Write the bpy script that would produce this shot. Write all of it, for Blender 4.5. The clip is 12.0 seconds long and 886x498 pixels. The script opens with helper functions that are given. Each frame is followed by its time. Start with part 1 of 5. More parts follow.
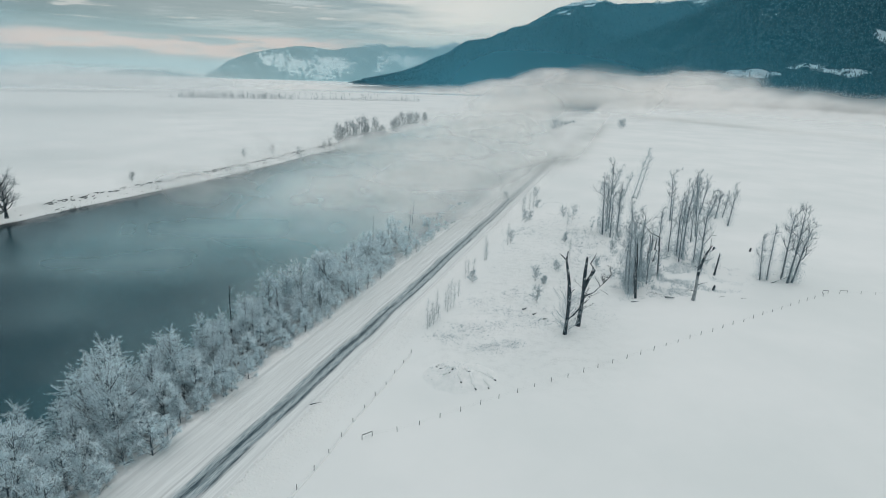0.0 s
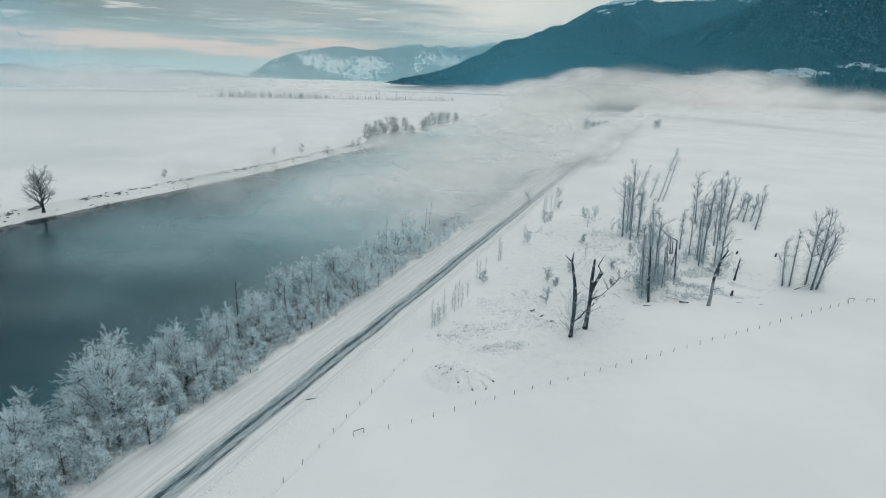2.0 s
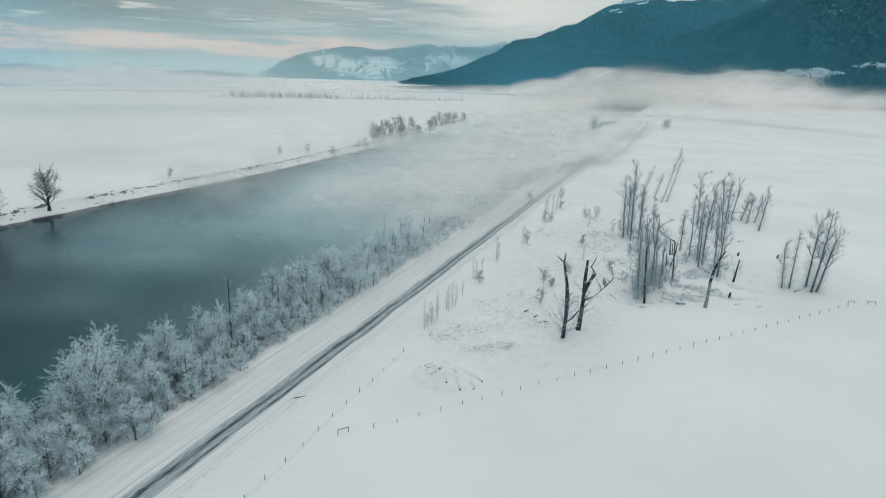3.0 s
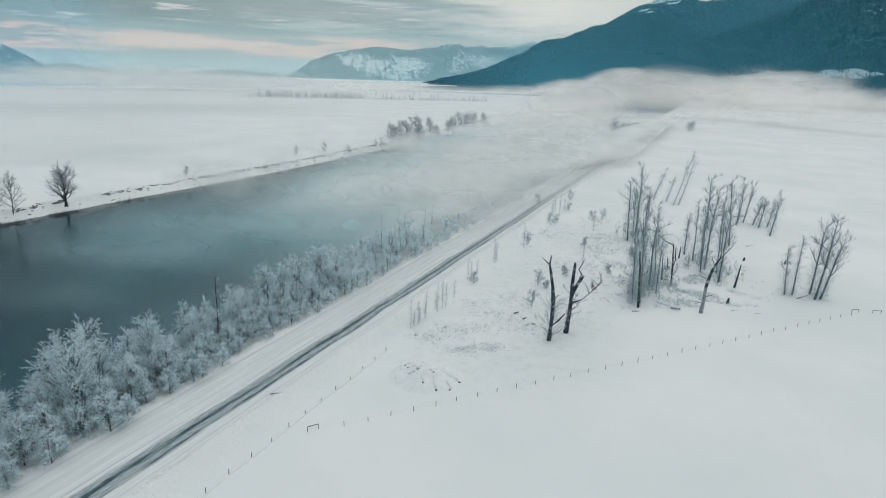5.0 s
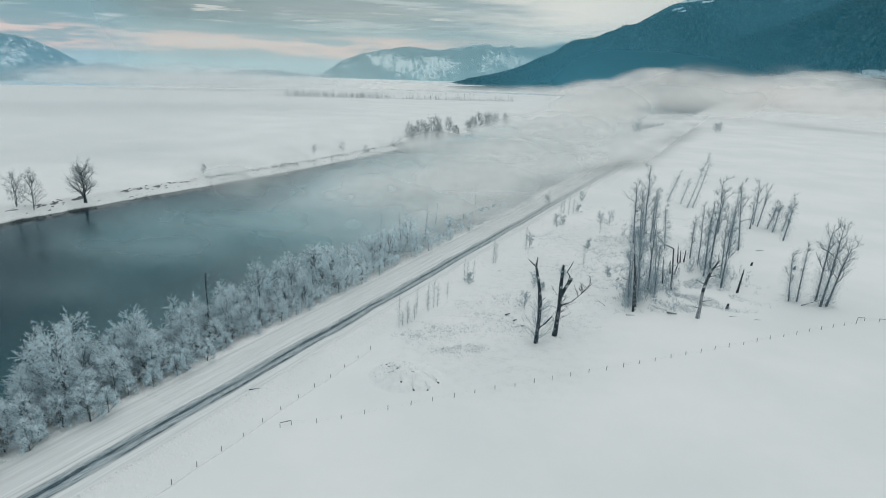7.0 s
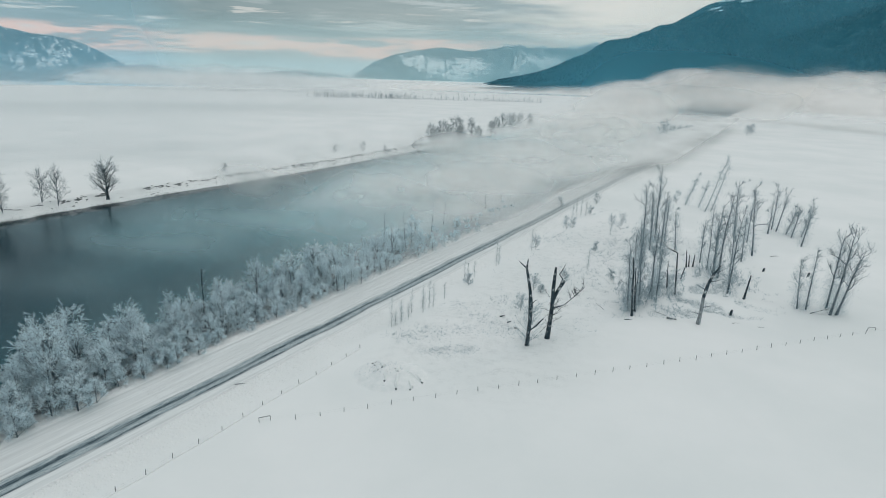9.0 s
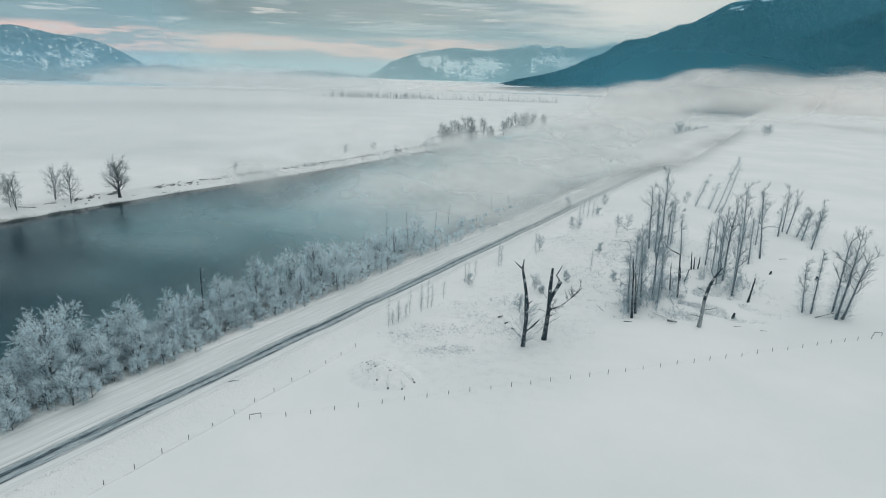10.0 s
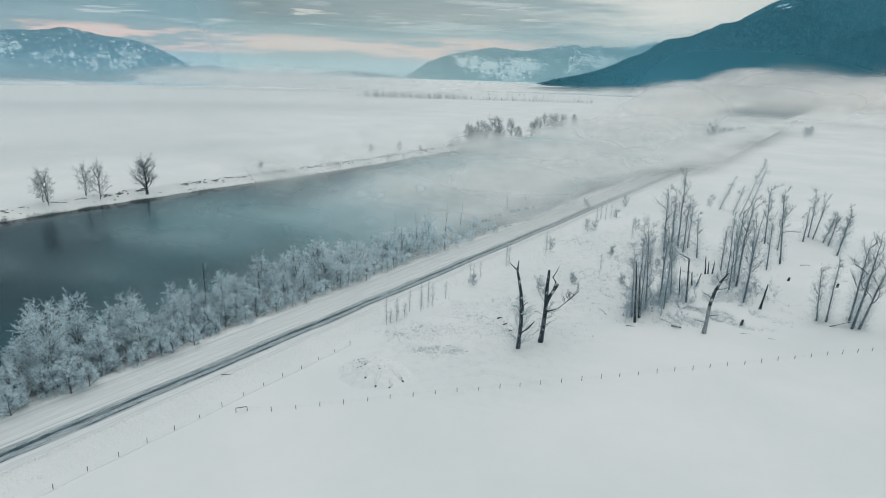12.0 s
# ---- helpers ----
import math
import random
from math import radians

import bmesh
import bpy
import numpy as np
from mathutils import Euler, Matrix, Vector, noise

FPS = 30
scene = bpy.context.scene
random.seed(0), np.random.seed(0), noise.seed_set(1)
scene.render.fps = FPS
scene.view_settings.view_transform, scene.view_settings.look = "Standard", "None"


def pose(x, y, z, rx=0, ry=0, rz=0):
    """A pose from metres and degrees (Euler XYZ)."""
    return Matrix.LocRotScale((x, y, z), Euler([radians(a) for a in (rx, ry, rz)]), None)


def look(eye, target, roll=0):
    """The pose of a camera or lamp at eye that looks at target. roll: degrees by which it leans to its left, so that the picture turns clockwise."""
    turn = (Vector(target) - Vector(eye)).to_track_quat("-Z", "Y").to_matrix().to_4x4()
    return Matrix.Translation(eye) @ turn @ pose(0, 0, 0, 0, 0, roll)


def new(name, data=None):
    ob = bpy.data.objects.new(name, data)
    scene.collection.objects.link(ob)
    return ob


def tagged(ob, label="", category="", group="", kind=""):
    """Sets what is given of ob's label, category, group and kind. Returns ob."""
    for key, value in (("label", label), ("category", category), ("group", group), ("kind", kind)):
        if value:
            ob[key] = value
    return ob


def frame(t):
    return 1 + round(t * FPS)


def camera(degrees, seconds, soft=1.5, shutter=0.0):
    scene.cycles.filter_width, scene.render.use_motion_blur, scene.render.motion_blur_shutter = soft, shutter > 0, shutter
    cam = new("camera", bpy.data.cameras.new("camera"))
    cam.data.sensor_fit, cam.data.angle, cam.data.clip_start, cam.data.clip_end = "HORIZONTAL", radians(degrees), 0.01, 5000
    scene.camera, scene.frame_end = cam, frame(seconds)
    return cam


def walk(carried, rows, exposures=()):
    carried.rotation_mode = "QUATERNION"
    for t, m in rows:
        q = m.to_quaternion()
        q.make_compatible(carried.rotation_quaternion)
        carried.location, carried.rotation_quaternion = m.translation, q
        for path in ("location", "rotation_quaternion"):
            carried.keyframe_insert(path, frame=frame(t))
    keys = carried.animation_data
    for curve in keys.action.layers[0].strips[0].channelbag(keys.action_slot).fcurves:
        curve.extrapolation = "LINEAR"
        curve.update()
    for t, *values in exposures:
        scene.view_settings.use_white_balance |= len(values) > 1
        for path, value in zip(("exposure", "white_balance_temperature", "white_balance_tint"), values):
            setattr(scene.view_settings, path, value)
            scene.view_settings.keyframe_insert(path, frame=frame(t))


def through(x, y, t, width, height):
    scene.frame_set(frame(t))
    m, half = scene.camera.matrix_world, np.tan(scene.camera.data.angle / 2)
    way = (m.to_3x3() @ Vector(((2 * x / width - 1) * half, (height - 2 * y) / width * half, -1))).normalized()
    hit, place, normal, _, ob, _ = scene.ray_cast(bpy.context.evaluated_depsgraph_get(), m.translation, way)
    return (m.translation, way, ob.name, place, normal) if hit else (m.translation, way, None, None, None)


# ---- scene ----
cam = camera(74.1, 12.0, soft=1.0)
PATH = [
    (0, (-0.01, 0.019, 63.017), (0.003, 1.936, 62.448), 1.8),
    (0.5, (1.736, -0.033, 63.08), (1.719, 1.884, 62.51), 1.8),
    (1, (3.491, -0.042, 63.148), (3.444, 1.874, 62.577), 1.8),
    (1.5, (5.377, -0.025, 63.21), (5.298, 1.89, 62.638), 1.7),
    (2, (7.484, 0.042, 63.283), (7.378, 1.955, 62.71), 1.7),
    (2.5, (9.701, 0.172, 63.372), (9.577, 2.084, 62.798), 1.7),
    (3, (12.067, 0.313, 63.445), (11.925, 2.224, 62.87), 1.7),
    (5, (21.994, 1.259, 63.775), (21.764, 3.16, 63.199), 1.8),
    (5.5, (24.504, 1.581, 63.907), (24.25, 3.479, 63.33), 1.8),
    (6, (27.005, 1.942, 64.031), (26.727, 3.837, 63.453), 1.7),
    (6.5, (29.51, 2.311, 64.111), (29.209, 4.202, 63.533), 1.8),
    (7, (31.976, 2.734, 64.202), (31.652, 4.62, 63.623), 1.8),
    (9, (41.312, 4.667, 64.38), (40.887, 6.534, 63.8), 1.8),
    (9.5, (43.635, 5.271, 64.424), (43.183, 7.131, 63.843), 1.8),
    (10, (45.931, 5.9, 64.451), (45.454, 7.753, 63.87), 1.8),
    (10.5, (48.24, 6.558, 64.495), (47.736, 8.404, 63.914), 1.8),
    (11, (50.517, 7.236, 64.538), (49.987, 9.074, 63.956), 1.8),
    (11.5, (52.777, 7.948, 64.578), (52.219, 9.778, 63.995), 1.8),
    (12, (55.039, 8.713, 64.621), (54.448, 10.532, 64.037), 1.7),
]
walk(cam, [(t, look(eye, target, roll)) for t, eye, target, roll in PATH])

# ---- world and light ----
scene.cycles.transparent_max_bounces = 40      # mist is many thin layers


def math_node(nt, op, a, b=None, c=None, clamp=False):
    n = nt.nodes.new("ShaderNodeMath")
    n.operation, n.use_clamp = op, clamp
    for i, v in enumerate((a, b, c)):
        if v is None: continue
        if isinstance(v, (int, float)): n.inputs[i].default_value = v
        else: nt.links.new(v, n.inputs[i])
    return n.outputs[0]


def smooth(nt, v, lo, hi):
    """0 below lo, 1 above hi, with a soft step between (lo may be the larger)."""
    n = nt.nodes.new("ShaderNodeMapRange")
    n.interpolation_type = "SMOOTHSTEP"
    nt.links.new(v, n.inputs["Value"])
    if lo <= hi: a, b, c, d = lo, hi, 0.0, 1.0
    else: a, b, c, d = hi, lo, 1.0, 0.0
    for i, q in zip((1, 2, 3, 4), (a, b, c, d)): n.inputs[i].default_value = q
    return n.outputs[0]


def mix(nt, fac, a, b):
    n = nt.nodes.new("ShaderNodeMix")
    n.data_type = "RGBA"
    for sock, v in ((n.inputs[0], fac), (n.inputs[6], a), (n.inputs[7], b)):
        if isinstance(v, (int, float)): sock.default_value = v
        elif isinstance(v, tuple): sock.default_value = (*v, 1)
        else: nt.links.new(v, sock)
    return n.outputs[2]


def noise_tex(nt, vec, scale, detail=4, rough=0.55, stretch=None):
    if stretch:
        m = nt.nodes.new("ShaderNodeMapping")
        m.inputs["Scale"].default_value = stretch
        nt.links.new(vec, m.inputs["Vector"])
        vec = m.outputs[0]
    n = nt.nodes.new("ShaderNodeTexNoise")
    n.inputs["Scale"].default_value, n.inputs["Detail"].default_value, n.inputs["Roughness"].default_value = scale, detail, rough
    nt.links.new(vec, n.inputs["Vector"])
    return n.outputs["Fac"]


SUN_UP, SUN_TURN = radians(14), radians(40)   # low behind thin cloud, ahead and to the right
world = bpy.data.worlds.new("sky")
scene.world = world
world.use_nodes = True
nt = world.node_tree
nt.nodes.clear()
sky = nt.nodes.new("ShaderNodeTexSky")
sky.sky_type, sky.sun_disc = "NISHITA", False
sky.sun_elevation, sky.sun_rotation = SUN_UP, SUN_TURN
coord = nt.nodes.new("ShaderNodeTexCoord").outputs["Generated"]
sep = nt.nodes.new("ShaderNodeSeparateXYZ")
nt.links.new(coord, sep.inputs[0])
sx, sy, sz = sep.outputs
turn = math_node(nt, "ARCTAN2", sx, sy)                # bearing from +y, to the right
comb = nt.nodes.new("ShaderNodeCombineXYZ")
nt.links.new(turn, comb.inputs[0])
nt.links.new(math_node(nt, "MULTIPLY", sz, 7.0), comb.inputs[1])
flat = comb.outputs[0]
warp = math_node(nt, "MULTIPLY", math_node(nt, "SUBTRACT", noise_tex(nt, flat, 5.0, 3), 0.5), 0.02)
height = math_node(nt, "ADD", sz, warp)
low = noise_tex(nt, flat, 1.0, 6, 0.6, (3.0, 4.5, 1))
streak = noise_tex(nt, flat, 1.0, 7, 0.62, (5.0, 8.0, 1))
fine = noise_tex(nt, flat, 1.0, 7, 0.64, (8.0, 15.0, 1))
# overcast deck: teal grey rolls low down, brighter towards the zenith
deck = mix(nt, smooth(nt, low, 0.36, 0.64), (0.195, 0.285, 0.31), (0.29, 0.375, 0.395))
deck = mix(nt, smooth(nt, streak, 0.50, 0.60), deck, (0.43, 0.51, 0.53))
deck = mix(nt, math_node(nt, "MULTIPLY", smooth(nt, turn, -0.75, -0.05), 0.42), deck, (0.54, 0.60, 0.605))
deck = mix(nt, math_node(nt, "MULTIPLY", smooth(nt, turn, -0.25, -0.75), 0.55), deck, (0.21, 0.30, 0.33))
# cream-lit gap over the mountains to the right
east = smooth(nt, math_node(nt, "ADD", turn, math_node(nt, "MULTIPLY", math_node(nt, "SUBTRACT", low, 0.5), 0.55)), -0.20, 0.05)
deck = mix(nt, math_node(nt, "MULTIPLY", math_node(nt, "MULTIPLY", east, smooth(nt, turn, 1.9, 1.2)), smooth(nt, sz, 0.32, 0.10)), deck, (0.97, 0.91, 0.83))
# pink dawn streaks near the horizon to the left
band = smooth(nt, math_node(nt, "ABSOLUTE", math_node(nt, "SUBTRACT", height, 0.031)), 0.020, 0.010)
glow = math_node(nt, "MULTIPLY", math_node(nt, "MULTIPLY", math_node(nt, "MULTIPLY", smooth(nt, streak, 0.43, 0.50), smooth(nt, fine, 0.38, 0.50)), band), smooth(nt, turn, 0.10, -0.25))
blush = math_node(nt, "MULTIPLY", smooth(nt, math_node(nt, "ABSOLUTE", math_node(nt, "SUBTRACT", height, 0.026)), 0.036, 0.004), smooth(nt, turn, -0.02, -0.35))
deck = mix(nt, math_node(nt, "MULTIPLY", blush, 0.42), deck, (0.62, 0.56, 0.545))
deck = mix(nt, math_node(nt, "MULTIPLY", glow, 1.0), deck, (0.98, 0.655, 0.555))
bright = math_node(nt, "MULTIPLY", smooth(nt, fine, 0.58, 0.64), smooth(nt, sz, 0.16, 0.05))
deck = mix(nt, math_node(nt, "MULTIPLY", bright, 0.75), deck, (0.76, 0.76, 0.73))
deck = mix(nt, smooth(nt, sz, 0.020, 0.002), deck, (0.50, 0.61, 0.65))
deck = mix(nt, smooth(nt, sz, 0.13, 0.28), deck, (0.30, 0.42, 0.46))
deck = mix(nt, smooth(nt, sz, 0.38, 0.85), deck, (0.985, 1.0, 1.0))
bg_sky = nt.nodes.new("ShaderNodeBackground")
bg_sky.inputs["Strength"].default_value = 0.08
nt.links.new(sky.outputs[0], bg_sky.inputs["Color"])
bg_deck = nt.nodes.new("ShaderNodeBackground")
bg_deck.inputs["Strength"].default_value = 1.0
nt.links.new(deck, bg_deck.inputs["Color"])
mixer = nt.nodes.new("ShaderNodeMixShader")
mixer.inputs[0].default_value = 0.9
nt.links.new(bg_sky.outputs[0], mixer.inputs[1])
nt.links.new(bg_deck.outputs[0], mixer.inputs[2])
nt.links.new(mixer.outputs[0], nt.nodes.new("ShaderNodeOutputWorld").inputs[0])

lamp = bpy.data.lights.new("sun", "SUN")
lamp.energy, lamp.angle, lamp.color = 0.6, radians(25), (1.0, 0.93, 0.86)
sun = new("sun", lamp)
sun.matrix_world = look((0, 0, 0), (-math.sin(SUN_TURN) * math.cos(SUN_UP), -math.cos(SUN_TURN) * math.cos(SUN_UP), -math.sin(SUN_UP)))

# ---- the valley's plan: s along the road, u across it to the right ----
ROAD_X0, DX, DY = -61.3, 0.3048, 0.9524
WATER = -6.0


def plan(u, s):
    return ROAD_X0 + DX * s + DY * u, DY * s - DX * u


def to_plan(x, y):
    return DY * (x - ROAD_X0) - DX * y, DX * (x - ROAD_X0) + DY * y


def lerp(v, knots):
    for (a, p), (b, q) in zip(knots, knots[1:]):
        if v <= b: return p + (q - p) * max(0.0, (v - a)) / (b - a)
    return knots[-1][1]


def near_shore(s):
    return -34 + 1.6 * math.sin(s * 0.045) + 1.2 * math.sin(s * 0.13 + 1)


def far_shore(s):
    return -199 + 2.2 * math.sin(s * 0.021 + 0.6) + 1.3 * noise.noise((s * 0.06, 3, 0)) + 0.9 * noise.noise((s * 0.22, 7, 0))


def ground_z(u, s):
    """Height of the ground: river bed, banks, road bank, fields."""
    near, far = near_shore(s), far_shore(s)
    crest = far - 7.0 + 1.8 * noise.noise((s * 0.09, 11, 0))
    if u > near:
        z = lerp(u, ((near, WATER - 0.3), (near + 5, -4.0), (-21, -1.6), (-15.5, 0.0), (-13.5, 0.55), (-12.2, 0.45), (-11.3, 0.35),
                     (4.6, 0.35), (5.4, 0.62), (7.5, -0.1), (10, -0.5), (13.5, -0.15), (20, 0.0), (6000, 0.0)))
    elif u > far:
        z = WATER - 0.3 - 2.5 * min(1.0, (near - u) / 10, (u - far) / 10)
    else:
        z = lerp(-u, ((-far, WATER - 0.3), (-far + 0.7, WATER + 0.5), (-far + 3.0, WATER + 1.3), (-crest, -2.3), (-crest + 1.0, -1.5), (-crest + 30, -0.8), (-crest + 120, 0.0), (9000, 0.0)))
    if u > 16 or u < far - 6:
        d = math.hypot(u, s)
        z += 0.35 * noise.noise((u * 0.02, s * 0.02, 0)) * min(1, abs(u - 16) / 20) * max(0.0, min(1.0, (420 - d) / 100))
        if 16 < u < 100 and 110 < s < 340:
            k = min(1, (u - 16) / 8, (100 - u) / 30, (s - 110) / 30, (340 - s) / 60)
            z += k * (0.30 * max(0, noise.noise((u * 0.22, s * 0.22, 9)) - 0.05) + 0.30 * max(0, noise.noise((u * 0.45, s * 0.45, 2))))
        if d < 420:
            z += 0.10 * noise.noise((u * 0.12, s * 0.12, 5))
    return z


def ground_at(x, y):
    return ground_z(*to_plan(x, y))


# ---- materials ----
def material(name):
    m = bpy.data.materials.new(name)
    m.use_nodes = True
    t = m.node_tree
    return m, t, t.nodes["Principled BSDF"], t.nodes.new("ShaderNodeTexCoord").outputs["Object"]


def bump(t, b, height, strength, distance):
    n = t.nodes.new("ShaderNodeBump")
    n.inputs["Strength"].default_value, n.inputs["Distance"].default_value = strength, distance
    t.links.new(height, n.inputs["Height"])
    t.links.new(n.outputs[0], b.inputs["Normal"])


def across(t, pos):
    """u, the distance to the right of the road's dark middle, and s, along it."""
    sp = t.nodes.new("ShaderNodeSeparateXYZ")
    t.links.new(pos, sp.inputs[0])
    xs = math_node(t, "SUBTRACT", sp.outputs[0], ROAD_X0)
    u = math_node(t, "SUBTRACT", math_node(t, "MULTIPLY", xs, DY), math_node(t, "MULTIPLY", sp.outputs[1], DX))
    s = math_node(t, "ADD", math_node(t, "MULTIPLY", xs, DX), math_node(t, "MULTIPLY", sp.outputs[1], DY))
    c = t.nodes.new("ShaderNodeCombineXYZ")
    t.links.new(u, c.inputs[0])
    t.links.new(s, c.inputs[1])
    return u, s, c.outputs[0], sp.outputs[2]


def snow_material():
    m, t, b, pos = material("snow")
    big = noise_tex(t, pos, 0.02, 5)
    mid = noise_tex(t, pos, 0.35, 5, 0.6)
    small = noise_tex(t, pos, 3.0, 4, 0.6)
    col = mix(t, smooth(t, big, 0.3, 0.7), (0.76, 0.79, 0.785), (0.835, 0.85, 0.845))
    # rough grass and weed stubble poking through on uneven ground, in a wide patch right of the road
    u, s, us, z = across(t, pos)
    rough = math_node(t, "MULTIPLY", smooth(t, u, 13, 24), smooth(t, math_node(t, "ADD", u, math_node(t, "MULTIPLY", big, 40)), 92, 62))
    rough = math_node(t, "MULTIPLY", rough, math_node(t, "MULTIPLY", smooth(t, s, 118, 150), smooth(t, s, 330, 260)))
    weed = math_node(t, "MULTIPLY", rough, math_node(t, "MULTIPLY", smooth(t, mid, 0.44, 0.66), smooth(t, small, 0.40, 0.62)))
    col = mix(t, math_node(t, "MULTIPLY", weed, 0.28), col, (0.34, 0.38, 0.38))
    # darker, blotchy ground colour under the riverside trees
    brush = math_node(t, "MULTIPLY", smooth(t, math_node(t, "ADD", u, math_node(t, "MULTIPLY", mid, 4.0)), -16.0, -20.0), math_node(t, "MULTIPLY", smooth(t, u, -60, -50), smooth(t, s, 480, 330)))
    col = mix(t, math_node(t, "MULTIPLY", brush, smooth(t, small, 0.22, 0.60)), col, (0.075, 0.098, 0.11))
    b.inputs["Roughness"].default_value = 0.85
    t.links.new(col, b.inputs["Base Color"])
    verge = math_node(t, "MULTIPLY", smooth(t, u, 4.6, 5.6), smooth(t, u, 14, 9))
    verge = math_node(t, "MAXIMUM", verge, math_node(t, "MULTIPLY", smooth(t, u, -12.0, -12.6), smooth(t, u, -17, -15)))
    amount = math_node(t, "ADD", 0.05, math_node(t, "MULTIPLY", math_node(t, "ADD", rough, math_node(t, "MULTIPLY", verge, 1.3)), 1.5))
    grain = noise_tex(t, pos, 1.3, 5, 0.65)
    h = math_node(t, "MULTIPLY", math_node(t, "ADD", math_node(t, "MULTIPLY", mid, 0.5), math_node(t, "MULTIPLY", grain, 0.5)), amount)
    bump(t, b, h, 0.6, 0.5)
    return m


def road_material():
    m, t, b, pos = material("ploughed_road")
    u, s, us, z = across(t, pos)
    wander = noise_tex(t, us, 1.0, 3, 0.5, (0.0, 0.03, 1))
    uw = math_node(t, "ADD", u, math_node(t, "MULTIPLY", math_node(t, "SUBTRACT", wander, 0.5), 1.4))
    grit = noise_tex(t, us, 1.0, 6, 0.7, (1.9, 0.08, 1))
    fine = noise_tex(t, us, 1.0, 5, 0.7, (4.5, 0.30, 1))
    blot = noise_tex(t, us, 1.0, 4, 0.6, (0.5, 0.05, 1))
    edge = math_node(t, "ADD", math_node(t, "ABSOLUTE", uw), math_node(t, "MULTIPLY", math_node(t, "SUBTRACT", grit, 0.5), 2.4))
    bare = math_node(t, "MULTIPLY", smooth(t, edge, 2.55, 1.45), smooth(t, s, 620, 140))
    lanes = math_node(t, "SINE", math_node(t, "ADD", math_node(t, "MULTIPLY", uw, 2.9), math_node(t, "MULTIPLY", blot, 5.0)))
    rut = smooth(t, math_node(t, "ADD", math_node(t, "MULTIPLY", lanes, 0.12), fine), 0.50, 0.60)
    rut = math_node(t, "MULTIPLY", rut, smooth(t, blot, 0.28, 0.50))
    packed = mix(t, smooth(t, grit, 0.35, 0.65), (0.64, 0.67, 0.67), (0.76, 0.79, 0.79))
    slush = mix(t, smooth(t, fine, 0.35, 0.65), (0.15, 0.215, 0.24), (0.52, 0.585, 0.605))
    dark = mix(t, rut, slush, (0.026, 0.058, 0.076))
    col = mix(t, bare, packed, dark)
    # old, thinner wheel marks in the far lane and along the shoulder
    for at, wide, amount in ((-5.6, 0.5, 0.14), (-7.6, 0.6, 0.12), (-11.0, 0.3, 0.22), (4.1, 0.22, 0.22), (-3.3, 0.22, 0.34)):
        mark = smooth(t, math_node(t, "ABSOLUTE", math_node(t, "SUBTRACT", uw, at)), wide * 1.6, wide * 0.3)
        mark = math_node(t, "MULTIPLY", math_node(t, "MULTIPLY", mark, amount), smooth(t, math_node(t, "ADD", math_node(t, "MULTIPLY", grit, 0.6), math_node(t, "MULTIPLY", blot, 0.5)), 0.42, 0.66))
        col = mix(t, mark, col, (0.16, 0.18, 0.19))
    t.links.new(col, b.inputs["Base Color"])
    b.inputs["Roughness"].default_value = 0.75
    bump(t, b, fine, 0.4, 0.08)
    return m


def water_material():
    m, t, b, pos = material("river_water")
    b.inputs["Base Color"].default_value = (0.001, 0.022, 0.034, 1)
    b.inputs["Roughness"].default_value = 0.16
    b.inputs["IOR"].default_value = 1.33
    b.inputs["Specular IOR Level"].default_value = 0.4
    u, s, us, z = across(t, pos)
    rip = noise_tex(t, us, 1.0, 4, 0.6, (0.35, 0.12, 1))
    t.links.new(math_node(t, "ADD", 0.05, math_node(t, "MULTIPLY", noise_tex(t, us, 0.03, 3), 0.12)), b.inputs["Roughness"])
    bump(t, b, rip, 0.12, 0.3)
    return m


def twig_material(name, dark, pale, lo=0.3, hi=0.7, scale=0.7, own=0.6, through=0.0):
    """Bare twigs, most of them furred with hoar frost; each twig takes its own share; thin frost lets light through."""
    m, t, b, pos = material(name)
    n = noise_tex(t, pos, scale, 3)
    isl = t.nodes.new("ShaderNodeNewGeometry").outputs["Random Per Island"]
    f = math_node(t, "ADD", math_node(t, "MULTIPLY", isl, own), math_node(t, "MULTIPLY", n, 1 - own))
    col = mix(t, smooth(t, f, lo, hi), dark, pale)
    t.links.new(col, b.inputs["Base Color"])
    b.inputs["Roughness"].default_value = 0.8
    if through:
        glow, blend = t.nodes.new("ShaderNodeBsdfTranslucent"), t.nodes.new("ShaderNodeMixShader")
        t.links.new(col, glow.inputs["Color"])
        blend.inputs[0].default_value = through
        t.links.new(b.outputs[0], blend.inputs[1])
        t.links.new(glow.outputs[0], blend.inputs[2])
        t.links.new(blend.outputs[0], t.nodes["Material Output"].inputs[0])
    return m


def bark_material(name, dark, mid, snow):
    m, t, b, pos = material(name)
    n = noise_tex(t, pos, 2.2, 6, 0.65, (1.0, 1.0, 0.25))
    k = noise_tex(t, pos, 0.9, 5, 0.7)
    col = mix(t, smooth(t, n, 0.35, 0.7), dark, mid)
    col = mix(t, math_node(t, "MULTIPLY", smooth(t, k, 0.52, 0.66), snow), col, (0.66, 0.70, 0.71))
    t.links.new(col, b.inputs["Base Color"])
    b.inputs["Roughness"].default_value = 0.9
    bump(t, b, n, 0.7, 0.08)
    return m


def plain(name, lo, hi, scale=1.0, rough=0.85, relief=0.3, depth=0.05):
    m, t, b, pos = material(name)
    n = noise_tex(t, pos, scale, 6, 0.62)
    t.links.new(mix(t, smooth(t, n, 0.3, 0.7), lo, hi), b.inputs["Base Color"])
    b.inputs["Roughness"].default_value = rough
    bump(t, b, n, relief, depth)
    return m


